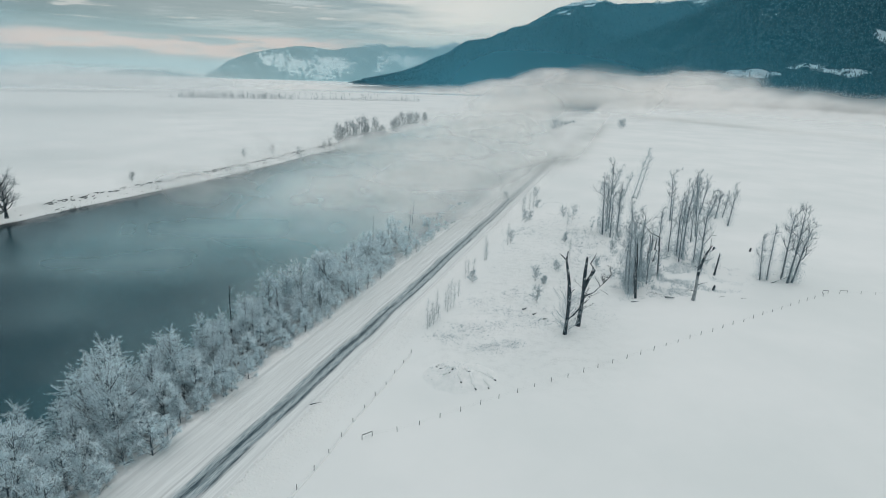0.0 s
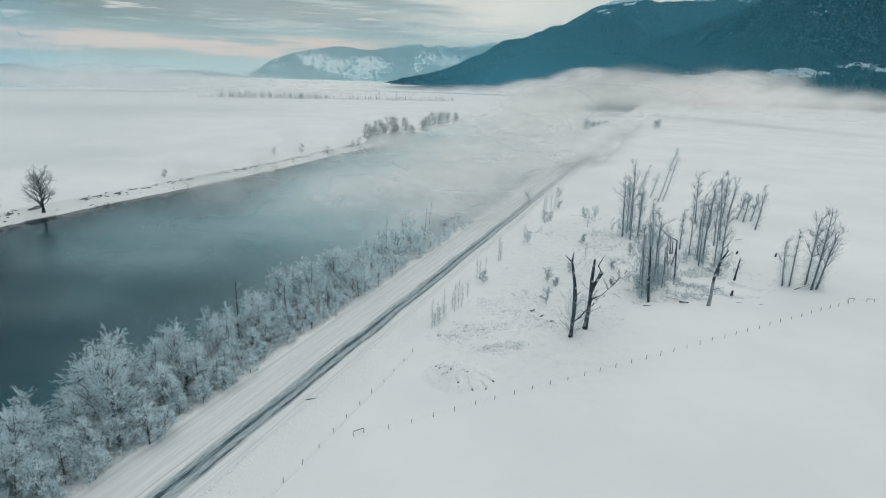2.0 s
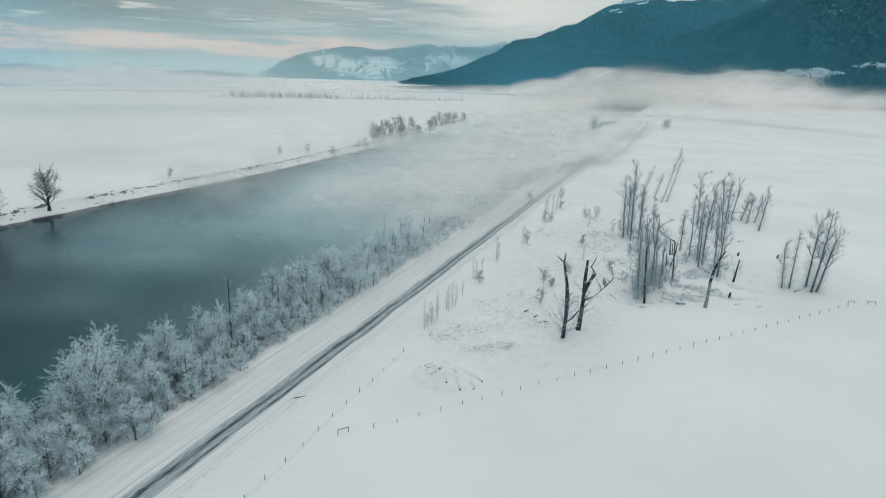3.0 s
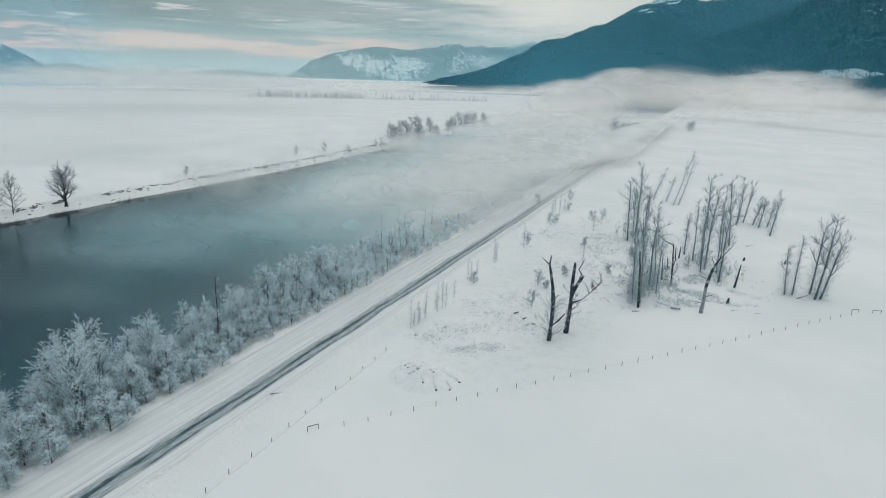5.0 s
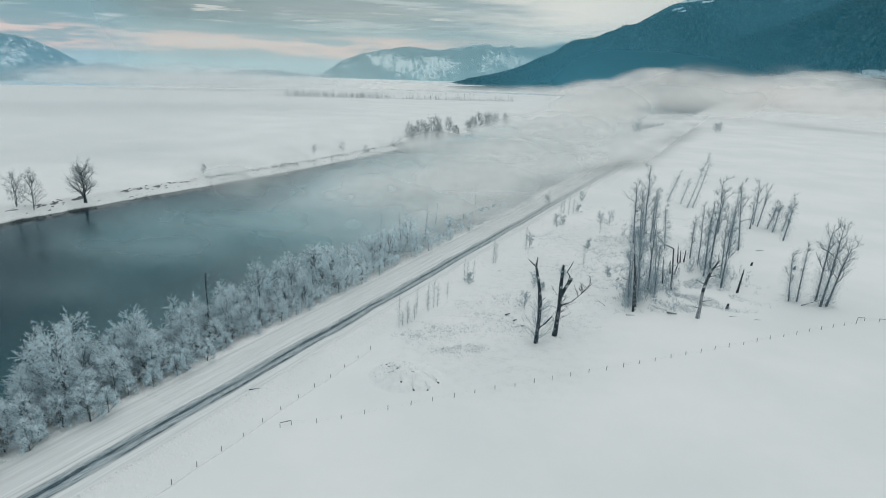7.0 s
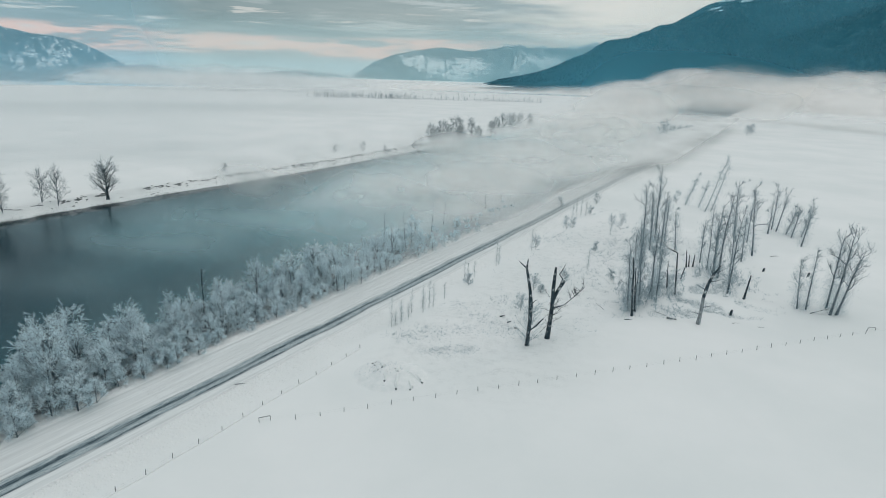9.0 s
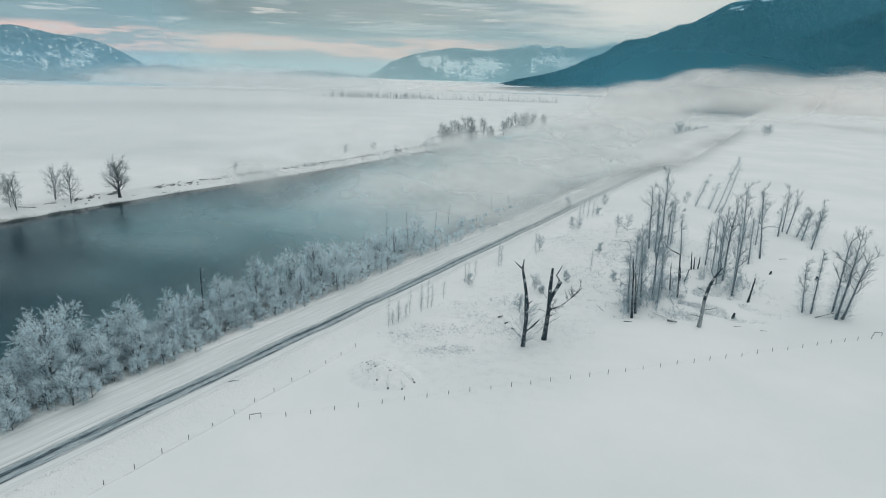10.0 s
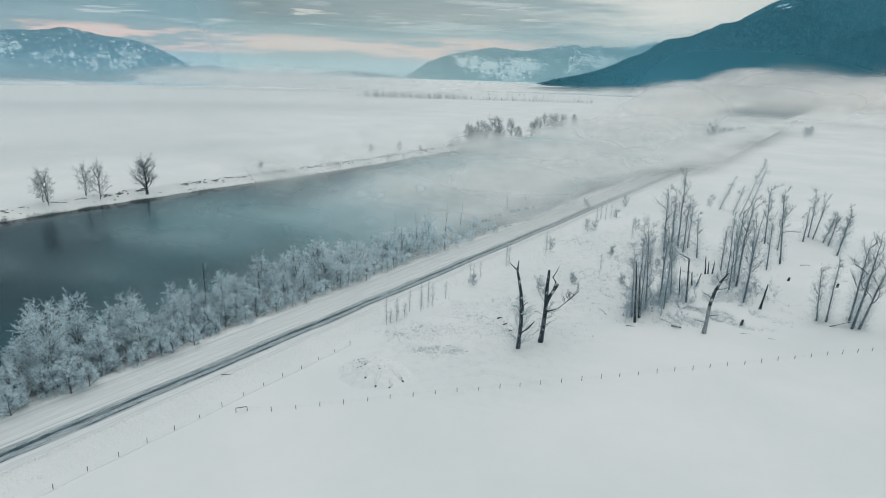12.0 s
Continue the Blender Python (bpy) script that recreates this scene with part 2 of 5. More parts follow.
def forest_material(name, wood, snow, clear, big_scale, specks, patches=(), top_snow=None, chutes=0.0, push=0.16):
    """A far wooded slope: dark conifers with snow between the crowns, snowfields and clearings (bearing, height, half widths)."""
    m, t, b, pos = material(name)
    sp = t.nodes.new("ShaderNodeSeparateXYZ")
    t.links.new(pos, sp.inputs[0])
    bearing = math_node(t, "MULTIPLY", math_node(t, "ARCTAN2", sp.outputs[0], sp.outputs[1]), 57.2958)
    large = noise_tex(t, pos, big_scale, 7, 0.66, (1.0, 1.0, 0.6))
    mid = noise_tex(t, pos, big_scale * 5, 8, 0.75, (1.0, 1.0, 0.8))
    crown = noise_tex(t, pos, 0.06, 5, 0.8)
    col = mix(t, smooth(t, crown, 0.50, 0.62), wood, tuple(c * 2.6 + 0.02 for c in wood))
    col = mix(t, smooth(t, large, 0.35, 0.65), tuple(c * 0.6 for c in wood), col)
    open_ = math_node(t, "ADD", math_node(t, "MULTIPLY", large, 0.5), math_node(t, "MULTIPLY", mid, 0.9))
    for pb, pz, wb, wz, *more in patches:
        db = math_node(t, "MULTIPLY", math_node(t, "SUBTRACT", bearing, pb), 1 / wb)
        dz = math_node(t, "MULTIPLY", math_node(t, "SUBTRACT", sp.outputs[2], pz), 1 / wz)
        d = math_node(t, "ADD", math_node(t, "MULTIPLY", db, db), math_node(t, "MULTIPLY", dz, dz))
        open_ = math_node(t, "ADD", open_, math_node(t, "MULTIPLY", smooth(t, d, 2.2, 0.0), more[0] if more else push))
    if chutes:
        cc = t.nodes.new("ShaderNodeCombineXYZ")
        t.links.new(math_node(t, "ADD", math_node(t, "MULTIPLY", bearing, 3.2), math_node(t, "MULTIPLY", sp.outputs[2], 0.008)), cc.inputs[0])
        t.links.new(math_node(t, "MULTIPLY", sp.outputs[2], 0.014), cc.inputs[1])
        gully = noise_tex(t, cc.outputs[0], 1.0, 6, 0.65)
        open_ = math_node(t, "ADD", open_, math_node(t, "MULTIPLY", math_node(t, "SUBTRACT", gully, 0.5), chutes))
    if top_snow:
        open_ = math_node(t, "ADD", open_, math_node(t, "MULTIPLY", smooth(t, sp.outputs[2], top_snow[0], top_snow[1]), 0.20))
    col = mix(t, math_node(t, "MULTIPLY", smooth(t, crown, 0.56, 0.62), specks), col, snow)
    col = mix(t, smooth(t, open_, clear, clear + 0.05), col, snow)
    t.links.new(col, b.inputs["Base Color"])
    b.inputs["Roughness"].default_value = 1.0
    b.inputs["Specular IOR Level"].default_value = 0.0
    bump(t, b, mid, 0.5, 30)
    return m


def mist_material(name, build, colour=(0.98, 0.945, 0.915), back=0.2):
    """Lit droplets as a thin veil; build returns how dense it is at a place."""
    m = bpy.data.materials.new(name)
    m.use_nodes = True
    t = m.node_tree
    t.nodes.clear()
    pos = t.nodes.new("ShaderNodeTexCoord").outputs["Object"]
    dif, tra, clear = (t.nodes.new("ShaderNodeBsdf" + k) for k in ("Diffuse", "Translucent", "Transparent"))
    dif.inputs["Color"].default_value = tra.inputs["Color"].default_value = (*colour, 1)
    half, veil = t.nodes.new("ShaderNodeMixShader"), t.nodes.new("ShaderNodeMixShader")
    half.inputs[0].default_value = back
    t.links.new(dif.outputs[0], half.inputs[1])
    t.links.new(tra.outputs[0], half.inputs[2])
    t.links.new(build(t, pos), veil.inputs[0])
    t.links.new(clear.outputs[0], veil.inputs[1])
    t.links.new(half.outputs[0], veil.inputs[2])
    t.links.new(veil.outputs[0], t.nodes.new("ShaderNodeOutputMaterial").inputs[0])
    return m


SNOW, ROAD, RIVER = snow_material(), road_material(), water_material()
FROST = twig_material("frosted_twigs", (0.02, 0.085, 0.13), (0.855, 0.965, 1.0), 0.28, 0.47, 0.6, 0.42, 0.32)
TWIG = twig_material("bare_twigs", (0.17, 0.21, 0.23), (0.66, 0.72, 0.74), 0.22, 0.7)
DARK_TWIG = twig_material("dark_twigs", (0.05, 0.062, 0.068), (0.20, 0.235, 0.245))
BARK = bark_material("grey_bark", (0.16, 0.18, 0.19), (0.42, 0.46, 0.48), 0.85)
DEAD_BARK = bark_material("dead_bark", (0.010, 0.024, 0.034), (0.055, 0.085, 0.105), 0.8)
POST_WOOD = plain("weathered_post", (0.10, 0.115, 0.12), (0.27, 0.285, 0.29), 6)
EARTH = plain("bank_earth", (0.09, 0.105, 0.11), (0.30, 0.325, 0.33), 1.5)
CAP = plain("snow_cap", (0.76, 0.79, 0.785), (0.835, 0.85, 0.845), 0.8, 0.85, 0.3, 0.1)
WIRE = plain("frosted_wire", (0.45, 0.48, 0.48), (0.6, 0.63, 0.63), 3)
CONIFER = twig_material("frosted_conifer", (0.008, 0.034, 0.048), (0.085, 0.16, 0.20), 0.42, 0.82, 0.006, 0.40)
GROVE_BARK = bark_material("grove_bark", (0.045, 0.075, 0.095), (0.22, 0.275, 0.31), 0.8)
# paler frosted twigs for trees further along: river mist put into their colour
MISTED_FROST = twig_material("misted_frost_twigs", (0.10, 0.20, 0.25), (0.87, 0.97, 1.0), 0.14, 0.42, through=0.3)
FUZZ = twig_material("frost_fuzz", (0.20, 0.285, 0.325), (0.58, 0.68, 0.72), 0.15, 0.80, through=0.15)
PALE_TWIG = twig_material("pale_twigs", (0.27, 0.35, 0.385), (0.66, 0.745, 0.78), 0.2, 0.8)
# darker copy of the conifers: thinner haze on the near shoulder, put into colour
LESS_HAZED_CONIFER = twig_material("less_hazed_conifer", (0.005, 0.024, 0.034), (0.06, 0.115, 0.145), 0.46, 0.86, 0.006, 0.40)
STRAW = twig_material("frosted_weeds", (0.50, 0.555, 0.57), (0.78, 0.83, 0.84), 0.2, 0.8)
BELT_BARK = bark_material("riverside_bark", (0.045, 0.07, 0.085), (0.19, 0.24, 0.27), 0.55)
# frosted bark, paled further by painting in the haze over distant trees
HAZED_FROST_BARK = bark_material("hazed_frost_bark", (0.40, 0.45, 0.47), (0.62, 0.67, 0.69), 0.85)
CROWN_TWIG = twig_material("cottonwood_twigs", (0.12, 0.17, 0.195), (0.56, 0.65, 0.69), 0.2, 0.8)

# ---- building helpers ----
def mesh_of(name, verts, faces, mat, soft=False):
    me = bpy.data.meshes.new(name)
    me.from_pydata([tuple(v) for v in verts], [], faces)
    me.materials.append(mat)
    if soft:
        me.polygons.foreach_set("use_smooth", [True] * len(me.polygons))
    me.update()
    return me


def part(name, geo, mat, parent, label="", soft=False):
    ob = new(name, mesh_of(name, geo[0], geo[1], mat, soft))
    ob.parent = parent
    if label: tagged(ob, label)
    return ob


def thing(name, at, label, category, group="", kind="", turn=0.0):
    ob = new(name)
    ob.empty_display_size = 0.2
    ob.matrix_world = Matrix.Translation(at) @ Matrix.Rotation(turn, 4, "Z")
    return tagged(ob, label, category, group, kind)


def tube(geo, pts, radii, sides=5, cap=True):
    """A tapered tube along a chain of points."""
    V, F = geo
    base = len(V)
    for i, (p, r) in enumerate(zip(pts, radii)):
        d = (pts[min(i + 1, len(pts) - 1)] - pts[max(i - 1, 0)]).normalized()
        a = d.orthogonal().normalized()
        b = d.cross(a)
        for k in range(sides):
            w = 2 * math.pi * k / sides
            V.append(p + r * (math.cos(w) * a + math.sin(w) * b))
    for i in range(len(pts) - 1):
        for k in range(sides):
            q = base + i * sides
            F.append((q + k, q + (k + 1) % sides, q + sides + (k + 1) % sides, q + sides + k))
    if cap:
        F.append(tuple(base + (len(pts) - 1) * sides + k for k in range(sides)))


def spike(geo, p, d, length, width):
    """One twig: a thin blade, tapering to its tip."""
    V, F = geo
    n = len(V)
    a = d.orthogonal().normalized()
    w = 2.4 * math.sin(91.7 * (p.x + p.y + p.z))
    h = width * 0.55
    a = (a * math.cos(w) + d.cross(a) * math.sin(w)) * h
    V += [p + a, p - a, p + d * length]
    F.append((n, n + 1, n + 2))


def any_way(rng, up=0.0):
    w, z = rng.uniform(0, 2 * math.pi), rng.uniform(-1, 1)
    r = math.sqrt(max(0, 1 - z * z))
    return (Vector((r * math.cos(w), r * math.sin(w), z)) + Vector((0, 0, up))).normalized()


def chain(rng, start, way, length, steps, bend, up):
    pts, p, d = [start.copy()], start.copy(), way.copy()
    for _ in range(steps):
        d = (d + bend * any_way(rng) + Vector((0, 0, up))).normalized()
        p = p + d * (length / steps)
        pts.append(p.copy())
    return pts


def along(pts, f):
    f = max(0.0, min(0.9999, f)) * (len(pts) - 1)
    i = int(f)
    return pts[i].lerp(pts[i + 1], f - i), (pts[i + 1] - pts[i]).normalized()


def grow(seed, height, lean=(0, 0), girth=0.2, first=0.3, limbs=16, reach=3.0, rise=0.7, subs=5, twigs=6, twig=0.6, wide=0.035,
         shape=1.0, fur=0, wobble=0.06, broken=False, sides=6, bend=0.22, lift=0.10, split=0.42, limb=0.36, apart=None):
    """A leafless tree: wood (trunk and limbs) and the spray of twigs that makes its crown."""
    rng = random.Random(seed)
    wood, crown = ([], []), ([], [])
    n = 7
    stem = []
    for i in range(n + 1):
        f = i / n
        k = wobble * height * f * (1 - 0.4 * f)
        stem.append(Vector((lean[0] * f + rng.uniform(-k, k) * 0.5, lean[1] * f + rng.uniform(-k, k) * 0.5, height * f)))
    tip = 0.45 if broken else 0.10
    tube(wood, stem, [girth * (1.25 if i == 0 else 1 - (1 - tip) * (i / n)) for i in range(n + 1)], sides)
    for j in range(limbs):
        f = first + (1 - first) * ((j + rng.random()) / limbs)
        p, d = along(stem, f)
        w = rng.uniform(0, 2 * math.pi)
        way = Vector((math.cos(w), math.sin(w), rise * rng.uniform(0.4, 1.4))).normalized()
        size = reach * rng.uniform(0.6, 1.2) * ((1 - 0.75 * (f - first) / (1 - first)) ** shape if shape > 0 else 1.0)
        pts = chain(rng, p, way, size, 4, bend, lift)
        r = girth * limb * (1 - 0.5 * f) + 0.012
        branch = wood
        if apart is not None:
            branch = ([], [])
            apart.append(branch)
        tube(branch, pts, [r * (1 - 0.8 * i / 4) for i in range(5)], 4, False)
        for q in range(subs):
            g = rng.uniform(0.08, 1.0) ** 0.65
            sp, sd = along(pts, g)
            sway = (sd + 0.9 * any_way(rng, 0.25)).normalized()
            sub = chain(rng, sp, sway, size * split * rng.uniform(0.6, 1.2), 2, 0.25, 0.08)
            tube(crown, sub, [wide * 0.6, wide * 0.5, wide * 0.3], 3, False)
            for _ in range(twigs):
                tp, td = along(sub, rng.random())
                spike(crown, tp, (td + 0.9 * any_way(rng, 0.2)).normalized(), twig * rng.uniform(0.5, 1.3), wide)
        for _ in range(twigs):
            tp, td = along(pts, rng.uniform(0.3, 1))
            spike(crown, tp, (td + 0.9 * any_way(rng, 0.2)).normalized(), twig * rng.uniform(0.6, 1.4), wide)
    for _ in range(fur):
        tp, td = along(stem, rng.uniform(0.05, 0.95))
        way = any_way(rng, 0.35)
        L = twig * rng.uniform(0.8, 2.6)
        spike(crown, tp, way, L, wide * 0.8)
        for _k in range(3):
            spike(crown, tp + way * L * rng.uniform(0.2, 0.8), (way + 0.9 * any_way(rng)).normalized(), L * 0.45, wide * 0.6)
    return wood, crown


def tree(name, x, y, geo, wood_mat, twig_mat, label, group="", z=None, turn=0.0, category="tree", limbs=()):
    ob = thing(name, (x, y, (ground_at(x, y) if z is None else z) - 0.15), label, category, group, turn=turn)
    trunk = part("trunk", geo[0], wood_mat, ob, soft=True)
    for g in limbs:
        part("limb", g, wood_mat, trunk, soft=True)
    if geo[1][0]:
        part("crown", geo[1], twig_mat, ob, "spray of bare frosted twigs")
    return ob


def merge(into, geo, at, size=1.0, turn=0.0):
    n = len(into[0])
    c, s = math.cos(turn) * size, math.sin(turn) * size
    for v in geo[0]:
        into[0].append((at[0] + c * v[0] - s * v[1], at[1] + s * v[0] + c * v[1], at[2] + size * v[2]))
    into[1].extend(tuple(i + n for i in f) for f in geo[1])


# ---- ground, road, river ----
def steps(knots):
    out = []
    for (a, b, d) in knots:
        v = a
        while v < b - 1e-6:
            out.append(v)
            v += d
    return out + [knots[-1][1]]


def sheet(name, us, ss, height, mat, label, soft=True, kind="structure", category="ground"):
    V, F = [], []
    for s in ss:
        for u in us:
            x, y = plan(u, s)
            V.append((x, y, height(u, s)))
    w = len(us)
    for j in range(len(ss) - 1):
        for i in range(w - 1):
            F.append((j * w + i, j * w + i + 1, (j + 1) * w + i + 1, (j + 1) * w + i))
    ob = new(name, mesh_of(name, V, F, mat, soft))
    return tagged(ob, label, category, "", kind)


US = steps(((-5600, -1000, 400), (-1000, -320, 85), (-320, -232, 11), (-232, -196, 0.9), (-196, -46, 15), (-46, -12, 1.7), (-12, 6, 0.9), (6, 80, 2.0),
            (80, 200, 4), (200, 500, 15), (500, 1000, 60), (1000, 5600, 400)))
SS = steps(((-5600, -400, 650), (-400, 20, 42), (20, 60, 4), (60, 340, 2.0), (340, 760, 6), (760, 1500, 40), (1500, 5600, 400)))
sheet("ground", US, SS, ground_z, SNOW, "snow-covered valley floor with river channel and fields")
sheet("road", steps(((-11.6, 4.8, 0.82),)), steps(((-600, 0, 60), (0, 500, 4), (500, 2200, 40))),
      lambda u, s: 0.42 + 0.05 * math.cos((u + 3.4) / 8.2 * 1.5) + 0.015 * noise.noise((u * 2, s * 0.1, 1)), ROAD,
      "snow-packed rural road with bare dark wheel tracks", category="road")
sheet("water", (-235, -160, -100, -30), steps(((-5000, 0, 1000), (0, 1000, 200), (1000, 5000, 1000))), lambda u, s: WATER, RIVER,
      "dark still river water under drifting mist", False, category="river")

# ---- mountains round the valley ----
def mountain(name, step, near, far, crest_knots, mat, label, rough=26.0, seed=0, rows=56, spurs=0.16, round_off=0.25):
    """A range seen across the valley: feet at near metres, crest at far metres; the knots give the crest's bearing and elevation in degrees."""
    V, F = [], []
    a0, a1 = crest_knots[0][0], crest_knots[-1][0]
    cols = int((a1 - a0) / step) + 1
    for j in range(rows + 1):
        f = j / rows
        for i in range(cols):
            a = a0 + i * step
            # rounded by averaging over a small window of bearings
            e = sum(lerp(a + d, crest_knots) for d in (-2 * round_off, -round_off, 0, round_off, 2 * round_off)) / 5 if step < 1 else lerp(a, crest_knots)
            crest = 63 + far * math.tan(radians(e))
            r = near + (far - near) * f
            x, y = r * math.sin(radians(a)), r * math.cos(radians(a))
            g = noise.fractal((x * 0.0016 + seed, y * 0.0016, 0), 0.85, 2.1, 6)
            fold = noise.fractal((a * 0.16 + 0.5 * f + seed, f * 0.9, 2), 0.8, 2.2, 5)
            inner = math.sin(math.pi * min(1, f)) if f < 1 else 0
            h = crest * (f ** 1.1) + rough * g * inner + spurs * crest * fold * inner
            h += 0.02 * crest * noise.fractal((a * 0.9, seed, 1), 0.7, 2, 6) * f
            V.append((x, y, max(-3, h) - 2))
    for j in range(rows):
        for i in range(cols - 1):
            q = j * cols + i
            F.append((q, q + 1, q + cols + 1, q + cols))
    ob = new(name, mesh_of(name, V, F, mat, True))
    return tagged(ob, label, "mountain", "", "structure")


GLADES = ((10.7, 420, 1.0, 26), (12.8, 452, 0.9, 16), (10.7, 378, 0.7, 12), (12.4, 500, 2.4, 34), (27, 95, 2.6, 15), (31, 122, 2.2, 15), (33.5, 108, 1.5, 13), (33.4, 180, 2.2, 18), (35.5, 235, 1.1, 32), (37.5, 200, 2.0, 40))
WOODED = forest_material("wooded_slope", (0.012, 0.045, 0.062), (0.62, 0.72, 0.76), 0.86, 0.0011, 0.22, GLADES, (455, 540))
# darker copy of the wooded slope, so the shoulder looks nearer and less hazed
LESS_HAZED = forest_material("less_hazed_slope", (0.004, 0.020, 0.029), (0.62, 0.72, 0.76), 0.88, 0.0013, 0.12, GLADES)
# far and left woods paler and bluer: distance haze put into the colour
FAR_SLOPE = forest_material("hazed_far_slope", (0.03, 0.10, 0.14), (0.95, 0.97, 0.98), 0.80, 0.0075, 0.5,
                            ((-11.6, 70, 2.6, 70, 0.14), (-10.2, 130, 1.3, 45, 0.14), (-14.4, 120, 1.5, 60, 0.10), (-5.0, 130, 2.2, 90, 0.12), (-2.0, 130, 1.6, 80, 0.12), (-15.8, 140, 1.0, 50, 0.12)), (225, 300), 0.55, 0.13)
LEFT_SLOPE = forest_material("hazed_left_slope", (0.03, 0.10, 0.14), (0.92, 0.96, 0.98), 0.785, 0.013, 0.6,
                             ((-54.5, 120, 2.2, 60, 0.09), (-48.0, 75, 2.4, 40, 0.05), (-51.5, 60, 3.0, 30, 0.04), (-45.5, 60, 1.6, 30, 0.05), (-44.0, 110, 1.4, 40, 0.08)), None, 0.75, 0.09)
mountain("mountain_right", 0.2, 2300, 3900, ((-13.4, -1.3), (-9.16, -0.95), (-7.57, -0.6), (-5.47, -0.18), (-3.91, 0.22), (-2.38, 0.81), (-0.87, 1.55), (0.14, 1.9), (1.35, 2.75), (1.83, 3.02), (2.57, 3.18), (3.56, 3.26),
                                             (4.98, 3.83), (6.39, 4.36), (7.33, 4.6), (8.66, 5.29), (10.17, 6.15), (11.58, 6.55), (12.55, 6.66), (14.0, 6.66), (15.2, 6.42), (16.87, 6.42), (20.06, 6.62), (24, 6.9), (36, 7.6), (62, 8.0)),
         WOODED, "dark conifer-wooded mountain rising above a fog bank", 34, spurs=0.26, round_off=0.12)
mountain("mountain_shoulder", 0.25, 2050, 3000, ((4.5, -1.0), (7.04, 0.0), (9.06, 0.81), (13.45, 2.58), (17.17, 3.96), (20.27, 5.11), (22.77, 6.2), (26, 7.5), (40, 9), (62, 9)),
         LESS_HAZED, "near wooded shoulder of the dark mountain", 22, 4.0)
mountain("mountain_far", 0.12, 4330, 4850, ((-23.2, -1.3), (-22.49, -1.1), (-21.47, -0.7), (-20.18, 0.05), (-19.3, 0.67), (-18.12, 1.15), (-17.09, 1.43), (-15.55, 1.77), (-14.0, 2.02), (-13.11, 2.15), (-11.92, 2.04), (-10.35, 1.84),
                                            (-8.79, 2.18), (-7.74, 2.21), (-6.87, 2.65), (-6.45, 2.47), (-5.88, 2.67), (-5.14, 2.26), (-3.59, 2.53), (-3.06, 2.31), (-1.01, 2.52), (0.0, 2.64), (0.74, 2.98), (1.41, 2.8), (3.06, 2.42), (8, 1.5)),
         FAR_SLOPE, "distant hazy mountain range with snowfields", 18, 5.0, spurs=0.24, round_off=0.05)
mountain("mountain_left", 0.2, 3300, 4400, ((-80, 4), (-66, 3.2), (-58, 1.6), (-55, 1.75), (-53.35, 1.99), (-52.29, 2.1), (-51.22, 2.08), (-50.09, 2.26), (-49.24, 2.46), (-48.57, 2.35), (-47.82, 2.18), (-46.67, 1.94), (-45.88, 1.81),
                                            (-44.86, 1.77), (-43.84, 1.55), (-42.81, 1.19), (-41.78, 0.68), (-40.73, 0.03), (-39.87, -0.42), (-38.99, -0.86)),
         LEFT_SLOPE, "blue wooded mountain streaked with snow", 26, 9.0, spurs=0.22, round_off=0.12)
mountain("hills_behind", 2.0, 2600, 4200, ((62, 8), (90, 6), (140, 5), (180, 4), (220, 5), (255, 4.5), (280, 4)), WOODED, "wooded valley sides behind", 26, 3.0, 14)
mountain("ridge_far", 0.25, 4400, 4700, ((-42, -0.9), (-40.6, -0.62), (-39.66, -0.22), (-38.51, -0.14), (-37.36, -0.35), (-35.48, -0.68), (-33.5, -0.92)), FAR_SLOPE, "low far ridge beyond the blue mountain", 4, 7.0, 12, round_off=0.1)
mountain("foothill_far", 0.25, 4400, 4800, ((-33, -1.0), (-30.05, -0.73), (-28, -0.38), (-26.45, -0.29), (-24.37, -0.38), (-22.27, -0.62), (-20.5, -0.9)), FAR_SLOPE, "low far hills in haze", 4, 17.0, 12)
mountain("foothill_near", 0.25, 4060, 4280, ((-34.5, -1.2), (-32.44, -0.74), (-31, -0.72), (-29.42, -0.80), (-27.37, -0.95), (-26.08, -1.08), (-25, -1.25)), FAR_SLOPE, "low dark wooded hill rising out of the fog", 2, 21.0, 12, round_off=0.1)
mountain("foothill_left", 0.3, 1950, 2900, ((-80, -0.7), (-60, -0.85), (-53.62, -0.92), (-51.82, -0.85), (-49.97, -0.92), (-46, -0.97), (-44.55, -1.07), (-43.3, -1.3)), WOODED, "low dark wooded bench under the blue mountain", 3, 12.0, 14)


